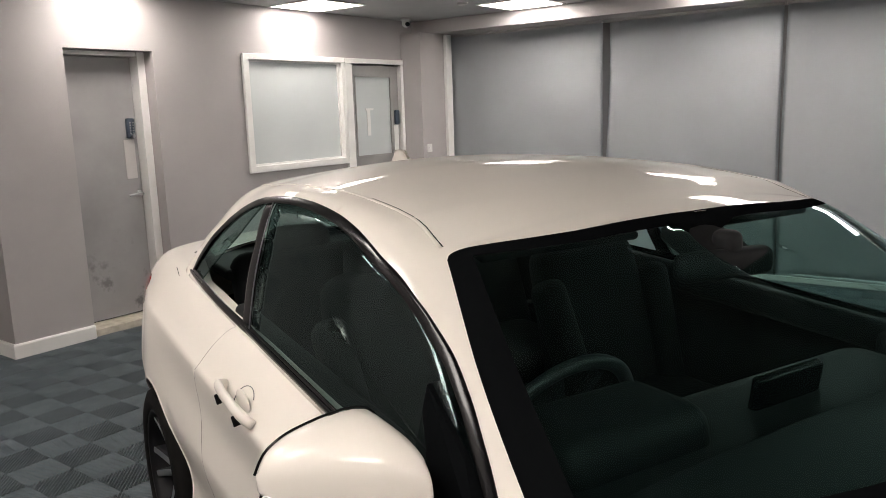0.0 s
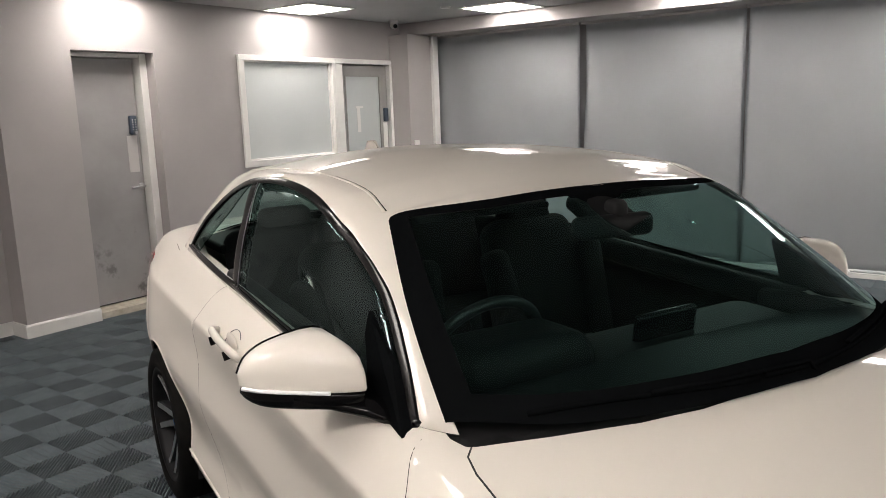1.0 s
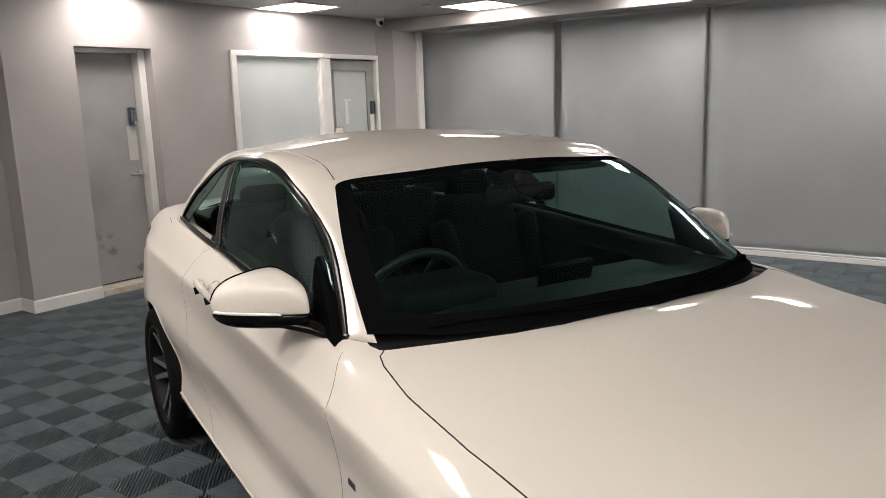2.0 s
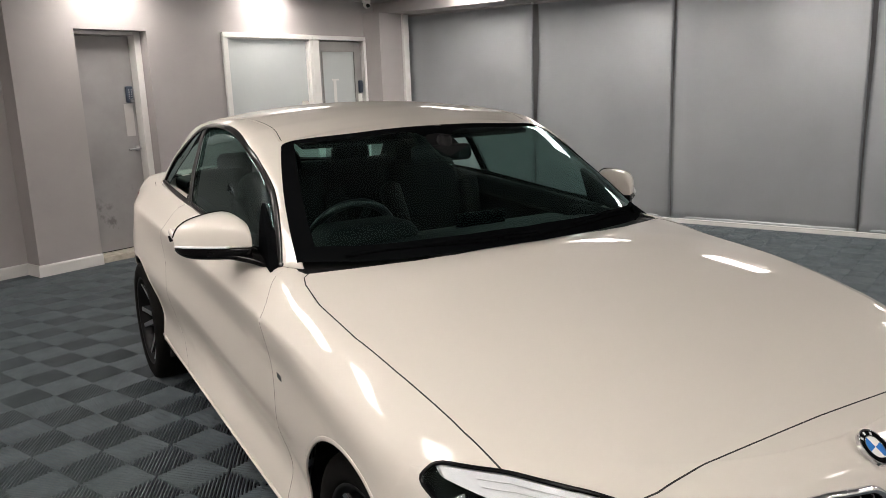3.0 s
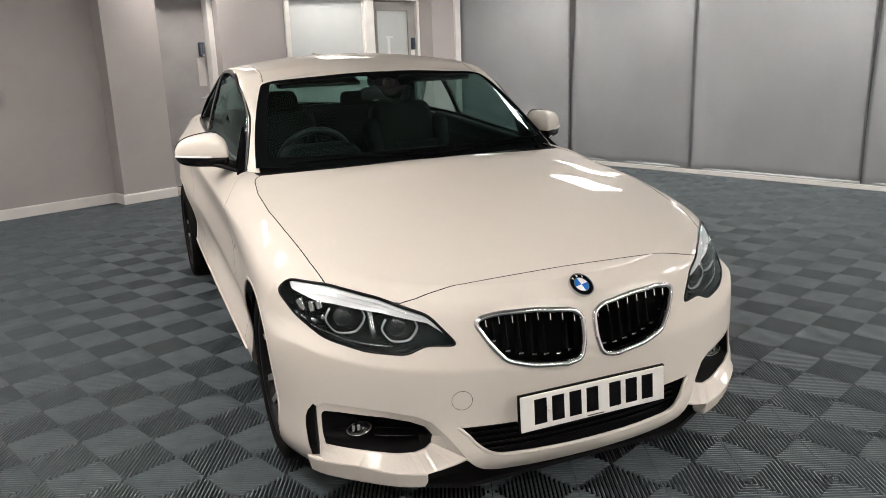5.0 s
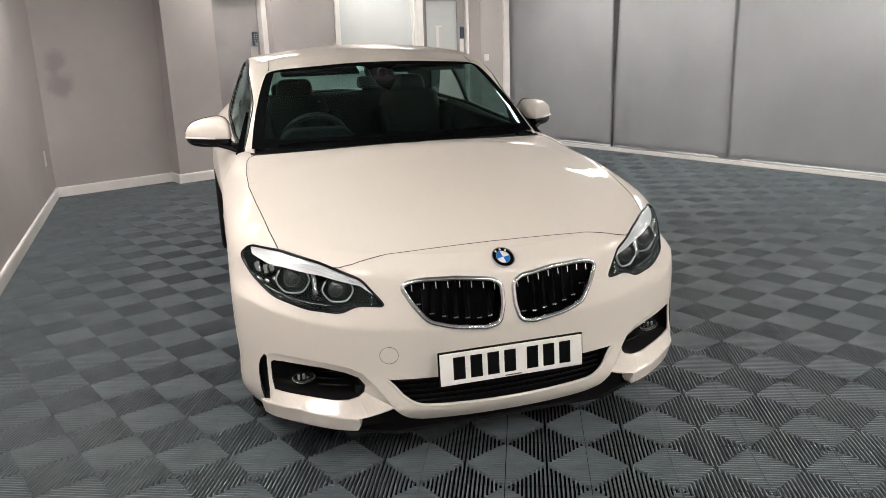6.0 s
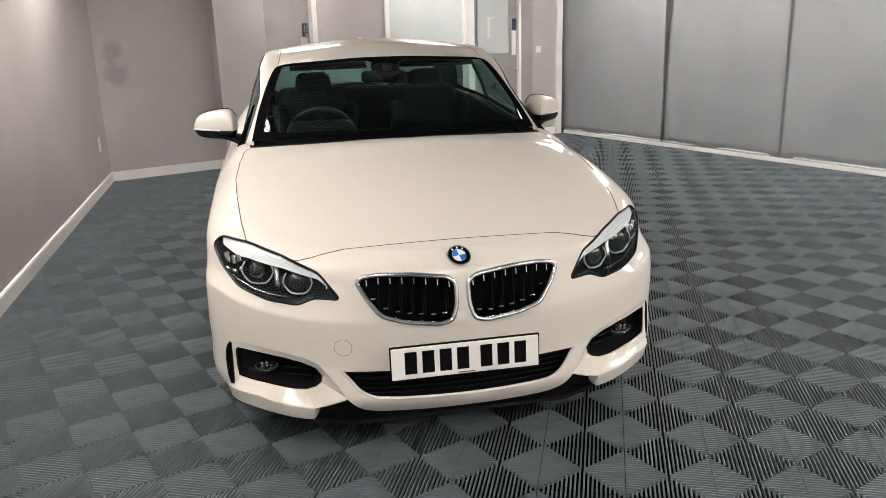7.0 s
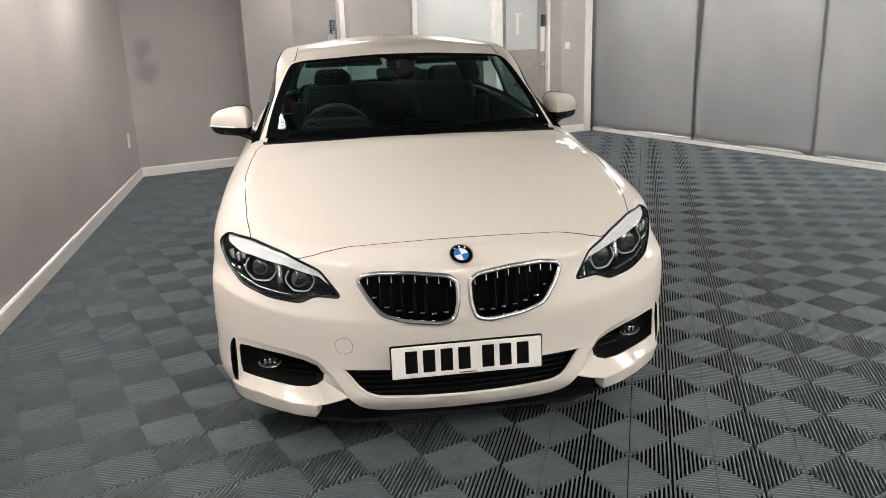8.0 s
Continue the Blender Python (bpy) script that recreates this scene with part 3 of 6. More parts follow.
# side intake: outer crease (across, up, proud of the skin) and the dark opening (across, up, set back)
BEZEL = [
    (0.803, 0.380, 0, 0.793, 0.375, 0.004), (0.802, 0.402, 0, 0.791, 0.386, 0.004), (0.795, 0.415, 0, 0.783, 0.393, 0.005), (0.780, 0.421, 0, 0.750, 0.395, 0.006),
    (0.721, 0.419, 0, 0.705, 0.392, 0.008), (0.623, 0.407, 0, 0.630, 0.384, 0.012), (0.547, 0.390, 0, 0.560, 0.366, 0.020), (0.505, 0.369, 0, 0.515, 0.345, 0.028),
    (0.463, 0.321, 0, 0.492, 0.312, 0.040), (0.414, 0.251, 0, 0.497, 0.288, 0.042), (0.496, 0.216, 0.003, 0.517, 0.271, 0.040), (0.524, 0.213, 0.010, 0.550, 0.261, 0.035),
    (0.607, 0.224, 0.018, 0.600, 0.260, 0.030), (0.704, 0.242, 0.018, 0.680, 0.269, 0.025), (0.790, 0.240, 0.014, 0.765, 0.278, 0.014), (0.803, 0.248, 0.006, 0.788, 0.283, 0.008),
    (0.803, 0.310, 0, 0.793, 0.320, 0.006),
]
SIDE_INTAKE = [b[:2] for b in BEZEL]
# below the centre lip and between it and the blades the bumper is open
OPEN_FOOT = [(-0.1, 0.05), (-0.1, 0.186), (0.29, 0.187), (0.345, 0.197), (0.38, 0.216), (0.413, 0.246), (0.496, 0.210), (0.53, 0.200), (0.79, 0.215), (0.79, 0.05)]
HOOD = [(-0.1, 0.203), (0.0, 0.203), (0.2, 0.20), (0.42, 0.198), (0.50, 0.2), (0.545, 0.209), (0.63, 0.262), (0.712, 0.33), (0.742, 0.5), (0.766, 0.75), (0.778, 0.95), (0.772, 1.2), (0.757, 1.34), (0.742, 1.39), (0.72, 1.412), (0.69, 1.396), (0.588, 1.345), (0.43, 1.278), (0.3, 1.244), (0.0, 1.22), (-0.1, 1.22)]
AXLES, ARCH = (0.81, 3.50), 0.348
DLO = [(1.53, 0.95), (2.07, 0.975), (2.63, 1.018), (3.3, 1.045), (3.42, 1.052), (3.385, 1.105), (3.26, 1.208), (3.17, 1.26), (3.07, 1.30), (2.96, 1.33), (2.86, 1.35), (2.72, 1.364), (2.6, 1.369), (2.485, 1.368), (2.39, 1.362), (2.30, 1.352), (2.22, 1.337), (2.14, 1.317), (2.01, 1.274), (1.904, 1.226), (1.807, 1.17), (1.72, 1.112), (1.63, 1.04)]
SCREEN = [(-0.1, 1.0), (0.735, 1.0), (0.735, 1.42), (0.722, 1.50), (0.655, 1.75), (0.588, 1.955), (0.57, 1.982), (0.55, 1.972), (0.5, 1.945), (0.4, 1.915), (0.3, 1.90), (0, 1.89), (-0.1, 1.89)]
SCREEN_FOOT = [(0, 1.212), (0.2, 1.228), (0.4, 1.276), (0.55, 1.345), (0.65, 1.425), (0.722, 1.497)]
SCREEN_HEAD = [(0, 1.893), (0.3, 1.903), (0.4, 1.918), (0.5, 1.947), (0.56, 1.977), (0.6, 1.998)]
REAR_GLASS = [(-0.1, 3.37), (0.50, 3.35), (0.575, 3.47), (0.63, 3.68), (0.56, 3.80), (0.3, 3.87), (-0.1, 3.89)]


def inset(poly, d):
    """The outline drawn in by a distance."""
    n = len(poly)
    turn = 1 if sum(x0 * y1 - x1 * y0 for (x0, y0), (x1, y1) in zip(poly, poly[1:] + poly[:1])) > 0 else -1
    res = []
    for i in range(n):
        a, b, c = Vector(poly[i - 1]), Vector(poly[i]), Vector(poly[(i + 1) % n])
        m = Vector((0, 0))
        for e in (b - a, c - b):
            if e.length > 1e-6:
                e.normalize()
                m += Vector((-e.y, e.x)) * turn
        m.normalize()
        res.append((b.x + m.x * d, b.y + m.y * d))
    return res


def arch(v):
    return [(v + ARCH * math.cos(a), 0.325 + ARCH * math.sin(a)) for a in np.linspace(0, 2 * math.pi, 61)[:-1]]


# ---------------------------------------------------------------- car: materials
M_PAINT = mat("white car paint", (0.665, 0.627, 0.573), 0.5, coat=0.62, spec=0.1)
M_GLOSS = mat("gloss black trim", (0.004, 0.004, 0.0045), 0.16, spec=0.18)
M_SOFT = vary(mat("black cabin plastic", (0.007, 0.007, 0.008), 0.6, spec=0.2), (0.0065, 0.0065, 0.0072), (0.0075, 0.0075, 0.0084), 12, 4)
M_SEAT = vary(mat("black seat cloth", (0.008, 0.008, 0.009), 0.75, spec=0.2), (0.0075, 0.0075, 0.0083), (0.009, 0.009, 0.0098), 12, 4)
M_RUBBER = vary(mat("tyre rubber", (0.006, 0.006, 0.006), 0.75, spec=0.06), (0.005, 0.005, 0.005), (0.009, 0.0085, 0.008), 25, 4, 0.2, 300)
M_CHROME = mat("chrome", (0.72, 0.72, 0.73), 0.08, 1.0)
M_ALLOY = mat("machined alloy", (0.6, 0.6, 0.61), 0.34, 1.0)
M_GREYALLOY = mat("dark grey alloy paint", (0.012, 0.013, 0.015), 0.4, 0.2, coat=0.2)
M_DISC = mat("brake disc steel", (0.12, 0.115, 0.11), 0.45, 1.0)
M_BLUE = mat("blue enamel", (0.02, 0.17, 0.56), 0.5, spec=0.08)
M_ENAMEL = mat("white enamel", (0.8, 0.8, 0.8), 0.5, spec=0.08)
M_PLATE = mat("white reflective plate", (0.82, 0.81, 0.78), 0.3)
M_RED = mat("red lamp plastic", (0.35, 0.012, 0.01), 0.1, coat=1.0)
M_SILVER = mat("silver lamp reflector", (0.75, 0.75, 0.75), 0.18, 0.9)
M_LAMPMETAL = mat("dark chrome", (0.4, 0.4, 0.41), 0.22, 1.0)
M_BOWL = mat("dark grey lamp plastic", (0.008, 0.0105, 0.0115), 0.22)
M_RING = mat("clear light guide", (0.55, 0.57, 0.59), 0.25, 0.3, coat=0.5)
M_BARREL = mat("black alloy barrel", (0.007, 0.007, 0.008), 0.55, spec=0.15)
M_DRL = mat("white light guide", (0.78, 0.79, 0.80), 0.3, coat=0.3)
M_LEATHER = vary(mat("black grained leather", (0.014, 0.015, 0.016), 0.35), (0.011, 0.012, 0.013), (0.018, 0.019, 0.02), 30, 4, 0.08, 300)
M_MIRROR = mat("mirror glass", (0.8, 0.8, 0.82), 0.02, 1.0)


def glass(name, tint, base=0.03):
    """Thin clear sheet: tinted see-through with a gloss that grows at a slant."""
    m = bpy.data.materials.new(name)
    m.use_nodes = True
    n, l = m.node_tree.nodes, m.node_tree.links
    n.remove(n["Principled BSDF"])
    t, g, mix = n.new("ShaderNodeBsdfTransparent"), n.new("ShaderNodeBsdfGlossy"), n.new("ShaderNodeMixShader")
    t.inputs["Color"].default_value = (*tint, 1)
    g.inputs["Color"].default_value = (0.72, 0.93, 0.92, 1)
    g.inputs["Roughness"].default_value = 0.015
    lw = n.new("ShaderNodeLayerWeight")
    lw.inputs["Blend"].default_value = 0.5
    p = n.new("ShaderNodeMath")
    p.operation = "POWER"
    p.inputs[1].default_value = 5.0
    r = n.new("ShaderNodeMapRange")
    r.inputs["To Min"].default_value, r.inputs["To Max"].default_value = base, 0.9
    l.new(lw.outputs["Facing"], p.inputs[0])
    l.new(p.outputs[0], r.inputs["Value"])
    l.new(r.outputs["Result"], mix.inputs["Fac"])
    l.new(t.outputs[0], mix.inputs[1])
    l.new(g.outputs[0], mix.inputs[2])
    l.new(mix.outputs[0], n["Material Output"].inputs["Surface"])
    return m


M_SIDEGLASS = glass("dark green tinted glass", (0.37, 0.46, 0.44), 0.035)
M_REARGLASS = glass("darker tinted rear side glass", (0.2, 0.26, 0.25), 0.035)
M_BAND = mat("black glass band", (0.004, 0.0045, 0.005), 0.25, spec=0.0)
M_GLASS = glass("green tinted glass", (0.52, 0.71, 0.675), 0.018)
M_LENS = glass("clear lamp glass", (0.93, 0.94, 0.95), 0.035)

# ---------------------------------------------------------------- car: panels
from mathutils.bvhtree import BVHTree
from mathutils.interpolate import poly_3d_calc

car = thing("car", "white two-door coupe with black trim and tinted windows", "car", CAR)
low, up = lower_skin(), upper_skin()
LOW_TREE, UP_TREE = BVHTree.FromBMesh(low), BVHTree.FromBMesh(up)
WHOLE = {}
for whole, tree in ((low.copy(), LOW_TREE), (up.copy(), UP_TREE)):
    whole.faces.ensure_lookup_table()
    WHOLE[id(tree)] = (whole, whole.verts.layers.float_vector["smooth"])


def touch(tree, origin, way):
    """Point of a skin met by a line, with its smooth normal; None if missed."""
    p, n, i, _ = tree.ray_cast(Vector(origin), Vector(way))
    if p is None:
        return None
    bm, lay = WHOLE[id(tree)]
    vs = bm.faces[i].verts
    n = sum((v[lay] * w for v, w in zip(vs, poly_3d_calc([v.co for v in vs], p))), Vector()).normalized()
    return p, n


def beside(v, z):
    """Side of the glass house (or of the body below it) at a place along the car and a height."""
    return touch(UP_TREE, (2, v, z), (-1, 0, 0)) or touch(LOW_TREE, (2, v, z), (-1, 0, 0))


def above(u, v, tree=None):
    return touch(tree or UP_TREE, (max(u, 0.001), v, 3), (0, 0, -1))


def sheet(grid, s=1, lift=0.0, thick=0.004, wrap=False, keep=lambda r, i: True):
    """A thin sheet through rows of (point, normal)."""
    bm = bmesh.new()
    lay = bm.verts.layers.float_vector.new("smooth")
    vs = []
    for row in grid:
        line = []
        for p, n in row:
            q = p + n * lift
            v = bm.verts.new((q.x * s, q.y, q.z))
            v[lay] = Vector((n.x * s, n.y, n.z))
            line.append(v)
        vs.append(line)
    for r, (a, b) in enumerate(zip(vs, vs[1:])):
        for i in range(len(a) if wrap else len(a) - 1):
            if keep(r, i):
                f = bm.faces.new((a[i], a[(i + 1) % len(a)], b[(i + 1) % len(a)], b[i]))
                f.normal_update()
                if f.normal.dot(a[i][lay]) < 0:
                    f.normal_flip()
    bmesh.ops.delete(bm, geom=[v for v in bm.verts if not v.link_faces], context="VERTS")
    if thick:
        ext = bmesh.ops.extrude_edge_only(bm, edges=[e for e in bm.edges if e.is_boundary])["geom"]
        for g in ext:
            if isinstance(g, bmesh.types.BMVert):
                g.co -= g[lay].normalized() * thick
    return bm


def pane(outline, s, lift):
    """A side window: rings from the outline in to its middle."""
    pts = resample(outline, True, 0.012)
    mid = sum(pts, Vector((0, 0))) / len(pts)
    return sheet([[beside(*(mid + (p - mid) * f)) for p in pts] for f in (1, 0.85, 0.7, 0.55, 0.4, 0.25, 0.12, 0.02)], s, lift, 0.003, True)


def band(pts, s, closed, half, tall, seg=10):
    """A low rounded strip lying on the skin along a line of (point, normal)."""
    bm = bmesh.new()
    n = len(pts)
    rings = []
    for i, (p, nrm) in enumerate(pts):
        a = pts[i - 1][0] if (i or closed) else p
        b = pts[(i + 1) % n][0] if (i < n - 1 or closed) else p
        w = (b - a).cross(nrm).normalized()
        ring = []
        for k in range(seg):
            c, t = math.cos(2 * math.pi * k / seg), math.sin(2 * math.pi * k / seg)
            q = p + w * half * (abs(c) ** 0.5) * (1 if c > 0 else -1) + nrm * tall * (abs(t) ** 0.7) * (1 if t > 0 else -1)
            ring.append(bm.verts.new((q.x * s, q.y, q.z)))
        rings.append(ring)
    for i in range(n if closed else n - 1):
        r, q = rings[i], rings[(i + 1) % n]
        for k in range(seg):
            bm.faces.new((r[k], r[(k + 1) % seg], q[(k + 1) % seg], q[k]))
    if not closed:
        bm.faces.new(rings[0])
        bm.faces.new(rings[-1])
    bmesh.ops.recalc_face_normals(bm, faces=bm.faces)
    return bm


def resample(pts, closed, step):
    res = []
    n = len(pts)
    for i in range(n if closed else n - 1):
        a, b = Vector(pts[i]), Vector(pts[(i + 1) % n])
        k = max(1, int((b - a).length / step))
        res += [a + (b - a) * j / k for j in range(k)]
    if not closed:
        res.append(Vector(pts[-1]))
    return res


def nose(u, z):
    """How far back the front skin lies at a height and distance from the middle, and its normal."""
    p, n, _, _ = LOW_TREE.ray_cast(Vector((max(abs(u), 0.002), -1, z)), Vector((0, 1, 0)))
    if p is None:
        return Vector((u, 0.3, z)), Vector((0, -1, 0))
    if n.y > 0:
        n = -n
    s = -1 if u < 0 else 1
    return Vector((p.x * s, p.y, p.z)), Vector((n.x * s, n.y, n.z))


def flank(v, z, tree=None):
    p, n, _, _ = (tree or LOW_TREE).ray_cast(Vector((2, v, z)), Vector((-1, 0, 0)))
    if n.x < 0:
        n = -n
    return p, n


def top(u, v):
    p, n, _, _ = LOW_TREE.ray_cast(Vector((max(abs(u), 0.002), v, 3)), Vector((0, 0, -1)))
    return Vector((p.x * (-1 if u < 0 else 1), p.y, p.z)), n


SLOT = [(0.812, 0.411), (0.826, 0.385), (0.832, 0.36), (0.834, 0.33), (0.832, 0.275), (0.824, 0.238), (0.805, 0.247), (0.805, 0.38), (0.8045, 0.405)]
mark(low, rounded(LAMP, 0.02), FRONT, 2, lambda c: c.y < 0.7)
mark(low, HOOD, PLAN, 1, lambda c: c.z > 0.69)
for p in AXLES:
    mark(low, arch(p), SIDE, 9, lambda c: c.x > 0.45)
mark(low, rounded(KIDNEY, 0.02), FRONT, 9, lambda c: c.y < 0.6)
mark(low, INTAKE, FRONT, 9, lambda c: c.y < 0.6)
mark(low, SIDE_INTAKE, FRONT, 9, lambda c: c.y < 0.5)
mark(low, OPEN_FOOT, FRONT, 9, lambda c: c.y < 0.34)
mark(low, SLOT, FRONT, 9, lambda c: c.y < 0.5)
mark(low, [(-0.5, -0.1), (0.81, -0.1), (0.81, 0.3), (0.60, 0.60), (0.535, 0.742), (0.34, 0.748), (0.30, 0.8), (-0.5, 0.9)], SIDE, 3)
mark(low, [(-0.1, 1.15), (0.5, 1.15), (0.60, 1.33), (0.70, 1.39), (0.728, 1.42), (0.735, 1.46), (0.722, 1.53), (0.70, 1.62), (-0.1, 1.62)], PLAN, 8, lambda c: c.z > 0.9)
mark(low, [(-0.1, 1.55), (0.70, 1.55), (0.73, 2.6), (0.70, 3.3), (0.62, 3.7), (0.4, 3.86), (-0.1, 3.93)], PLAN, 9, lambda c: c.z > 0.9, over=(0, 8))
DOOR_FRONT = [(1.36, 0.27), (1.37, 0.6), (1.40, 0.8), (1.43, 0.88), (1.50, 0.95), (1.52, 1.1)]
mark(low, [(0.25, 1.1), (0.25, -0.1), (1.36, -0.1)] + DOOR_FRONT, SIDE, 4, lambda c: c.x > 0.4)
mark(low, [(1.30, -0.1), (3.3, -0.1), (3.3, 0.325), (2.6, 0.30), (1.30, 0.262)], SIDE, 6, lambda c: c.x > 0.4)
mark(low, DOOR_FRONT[::-1] + [(1.36, 0.2), (2.60, 0.2), (2.61, 0.30), (2.66, 0.345), (2.74, 0.42), (2.80, 0.50), (2.84, 0.6), (2.86, 0.72), (2.86, 0.82), (2.83, 0.91), (2.78, 1.0), (2.76, 1.1)], SIDE, 5, lambda c: c.x > 0.5)
mark(low, [(-0.1, 3.92), (0.60, 3.90), (0.64, 4.02), (0.62, 4.6), (-0.1, 4.6)], PLAN, 10, lambda c: c.z > 0.75)
mark(low, [(3.885, 0.935), (3.90, 0.875), (4.0, 0.83), (4.6, 0.80), (4.6, 0.985), (3.94, 0.965)], SIDE, 11, lambda c: c.x > 0.45)
low.verts.index_update()
for name, code in (("hood", 1), ("bumper", 3), ("trunk_lid", 10)):
    part(name, take(low, code, both=True, gap=0.0, rim=0.0, merge=0.0), M_PAINT, car, smooth=True)
part("cowl", take(low, 8, both=True, gap=0.0, rim=0.004, lift=-0.006), M_SOFT, car, "black plastic scuttle below the windscreen", smooth=True)
for s in (1, -1):
    part("fender", take(low, 4, side=s, gap=0.0, rim=0.0, merge=0.0), M_PAINT, car, smooth=True)
    part("side_sill", take(low, 6, side=s, gap=0.0, rim=0.0, merge=0.0), M_PAINT, car, smooth=True)
    part("quarter_panel", take(low, 0, side=s, gap=0.0, rim=0.0, merge=0.0), M_PAINT, car, smooth=True)
    part("quarter_lining", take(low, 0, side=s, gap=0.0, rim=0.0, lift=-0.012, merge=0.0), M_SOFT, car, "dark lining inside the rear quarter", smooth=True)
    part("tail_light", take(low, 11, side=s, gap=0.001, rim=0.004, merge=0.0), M_RED, car, "red tail light", smooth=True)
DOOR_REAR = [(2.61, 0.30), (2.66, 0.345), (2.74, 0.42), (2.80, 0.50), (2.84, 0.6), (2.86, 0.72), (2.86, 0.82), (2.83, 0.91), (2.78, 1.0), (2.775, 1.015)]


def rounded_line(pts):
    n = len(pts)
    t = list(range(n))
    fx, fy = curve([(i, p[0]) for i, p in zip(t, pts)]), curve([(i, p[1]) for i, p in zip(t, pts)])
    return [(fx(i), fy(i)) for i in np.linspace(0, n - 1, n * 6)]


DOORS = {s: part("door", take(low, 5, side=s, gap=0.0, rim=0.0, merge=0.0), M_PAINT, car, smooth=True) for s in (1, -1)}

mark(up, rounded(inset(DLO, 0.011), 0.03), SIDE, 1, lambda c: c.x > 0.5)
mark(up, [(a, b) if a < 0.01 else (a - 0.012, b - 0.012) for a, b in SCREEN], PLAN, 2)
mark(up, rounded(REAR_GLASS, 0.03), PLAN, 4, lambda c: c.z > 0.9)
up.verts.index_update()
part("roof", take(up, 0, both=True, gap=0.0, rim=0.006), M_PAINT, car, "white roof and window pillars", smooth=True)
lining = take(up, 0, both=True, gap=0.0, rim=0.0, lift=-0.009)
bmesh.ops.delete(lining, geom=[f for f in lining.faces if f.calc_center_median().z < 1.03], context="FACES")
part("headlining", lining, M_SOFT, car, "dark roof and pillar lining", smooth=True)
part("rear_window", take(up, 4, both=True, gap=0.001, rim=0.004), M_GLASS, car, "green tinted rear window", smooth=True)

# windscreen: lines from its foot to its head, a black band round the clear part
foot, head = curve(SCREEN_FOOT), curve(SCREEN_HEAD)
COLS = [0, 0.08, 0.16, 0.24, 0.32, 0.4, 0.48, 0.56, 0.64, 0.72, 0.79, 0.85, 0.9, 0.93, 0.955, 0.965, 0.975, 0.985, 0.993, 1.0]
LINES = [0, 0.025, 0.05, 0.1, 0.17, 0.25, 0.33, 0.42, 0.5, 0.58, 0.67, 0.75, 0.83, 0.9, 0.945, 0.965, 0.985, 1.0]
grid = []
for g in LINES:
    row = []
    for f in [-c for c in COLS[:0:-1]] + COLS:
        a = abs(f)
        ub, ut = 0.722 * a, 0.579 * a
        vb, vt = foot(ub), head(ut)
        k = g * (1 - 0.055 * (1 - math.sqrt(1 - ((a - 0.93) / 0.0701) ** 2)) if a > 0.93 else 1)
        u, v = ub + (ut - ub) * k + 0.015 * a**4 * math.sin(math.pi * k), vb + (vt - vb) * k
        q, n = above(u, v)
        sg = -1 if f < 0 else 1
        row.append((Vector((q.x * sg, q.y, q.z)), Vector((n.x * sg if a else 0, n.y, n.z)).normalized()))
    grid.append(row)
NC = len(COLS) - 1
edge = lambda r, i: not (3 <= r < len(LINES) - 4 and abs(i + 0.5 - NC) < NC - 6)
part("windscreen_border", sheet(grid, 1, 0.002, 0.0, keep=edge), M_BAND, car, "black edge band of the windscreen", smooth=True)
part("windscreen", sheet(grid, 1, 0.002, 0.0, keep=lambda r, i: not edge(r, i)), M_GLASS, car, "green tinted windscreen", smooth=True)
FRAME = inset(rounded(DLO, 0.03, 6), 0.009)
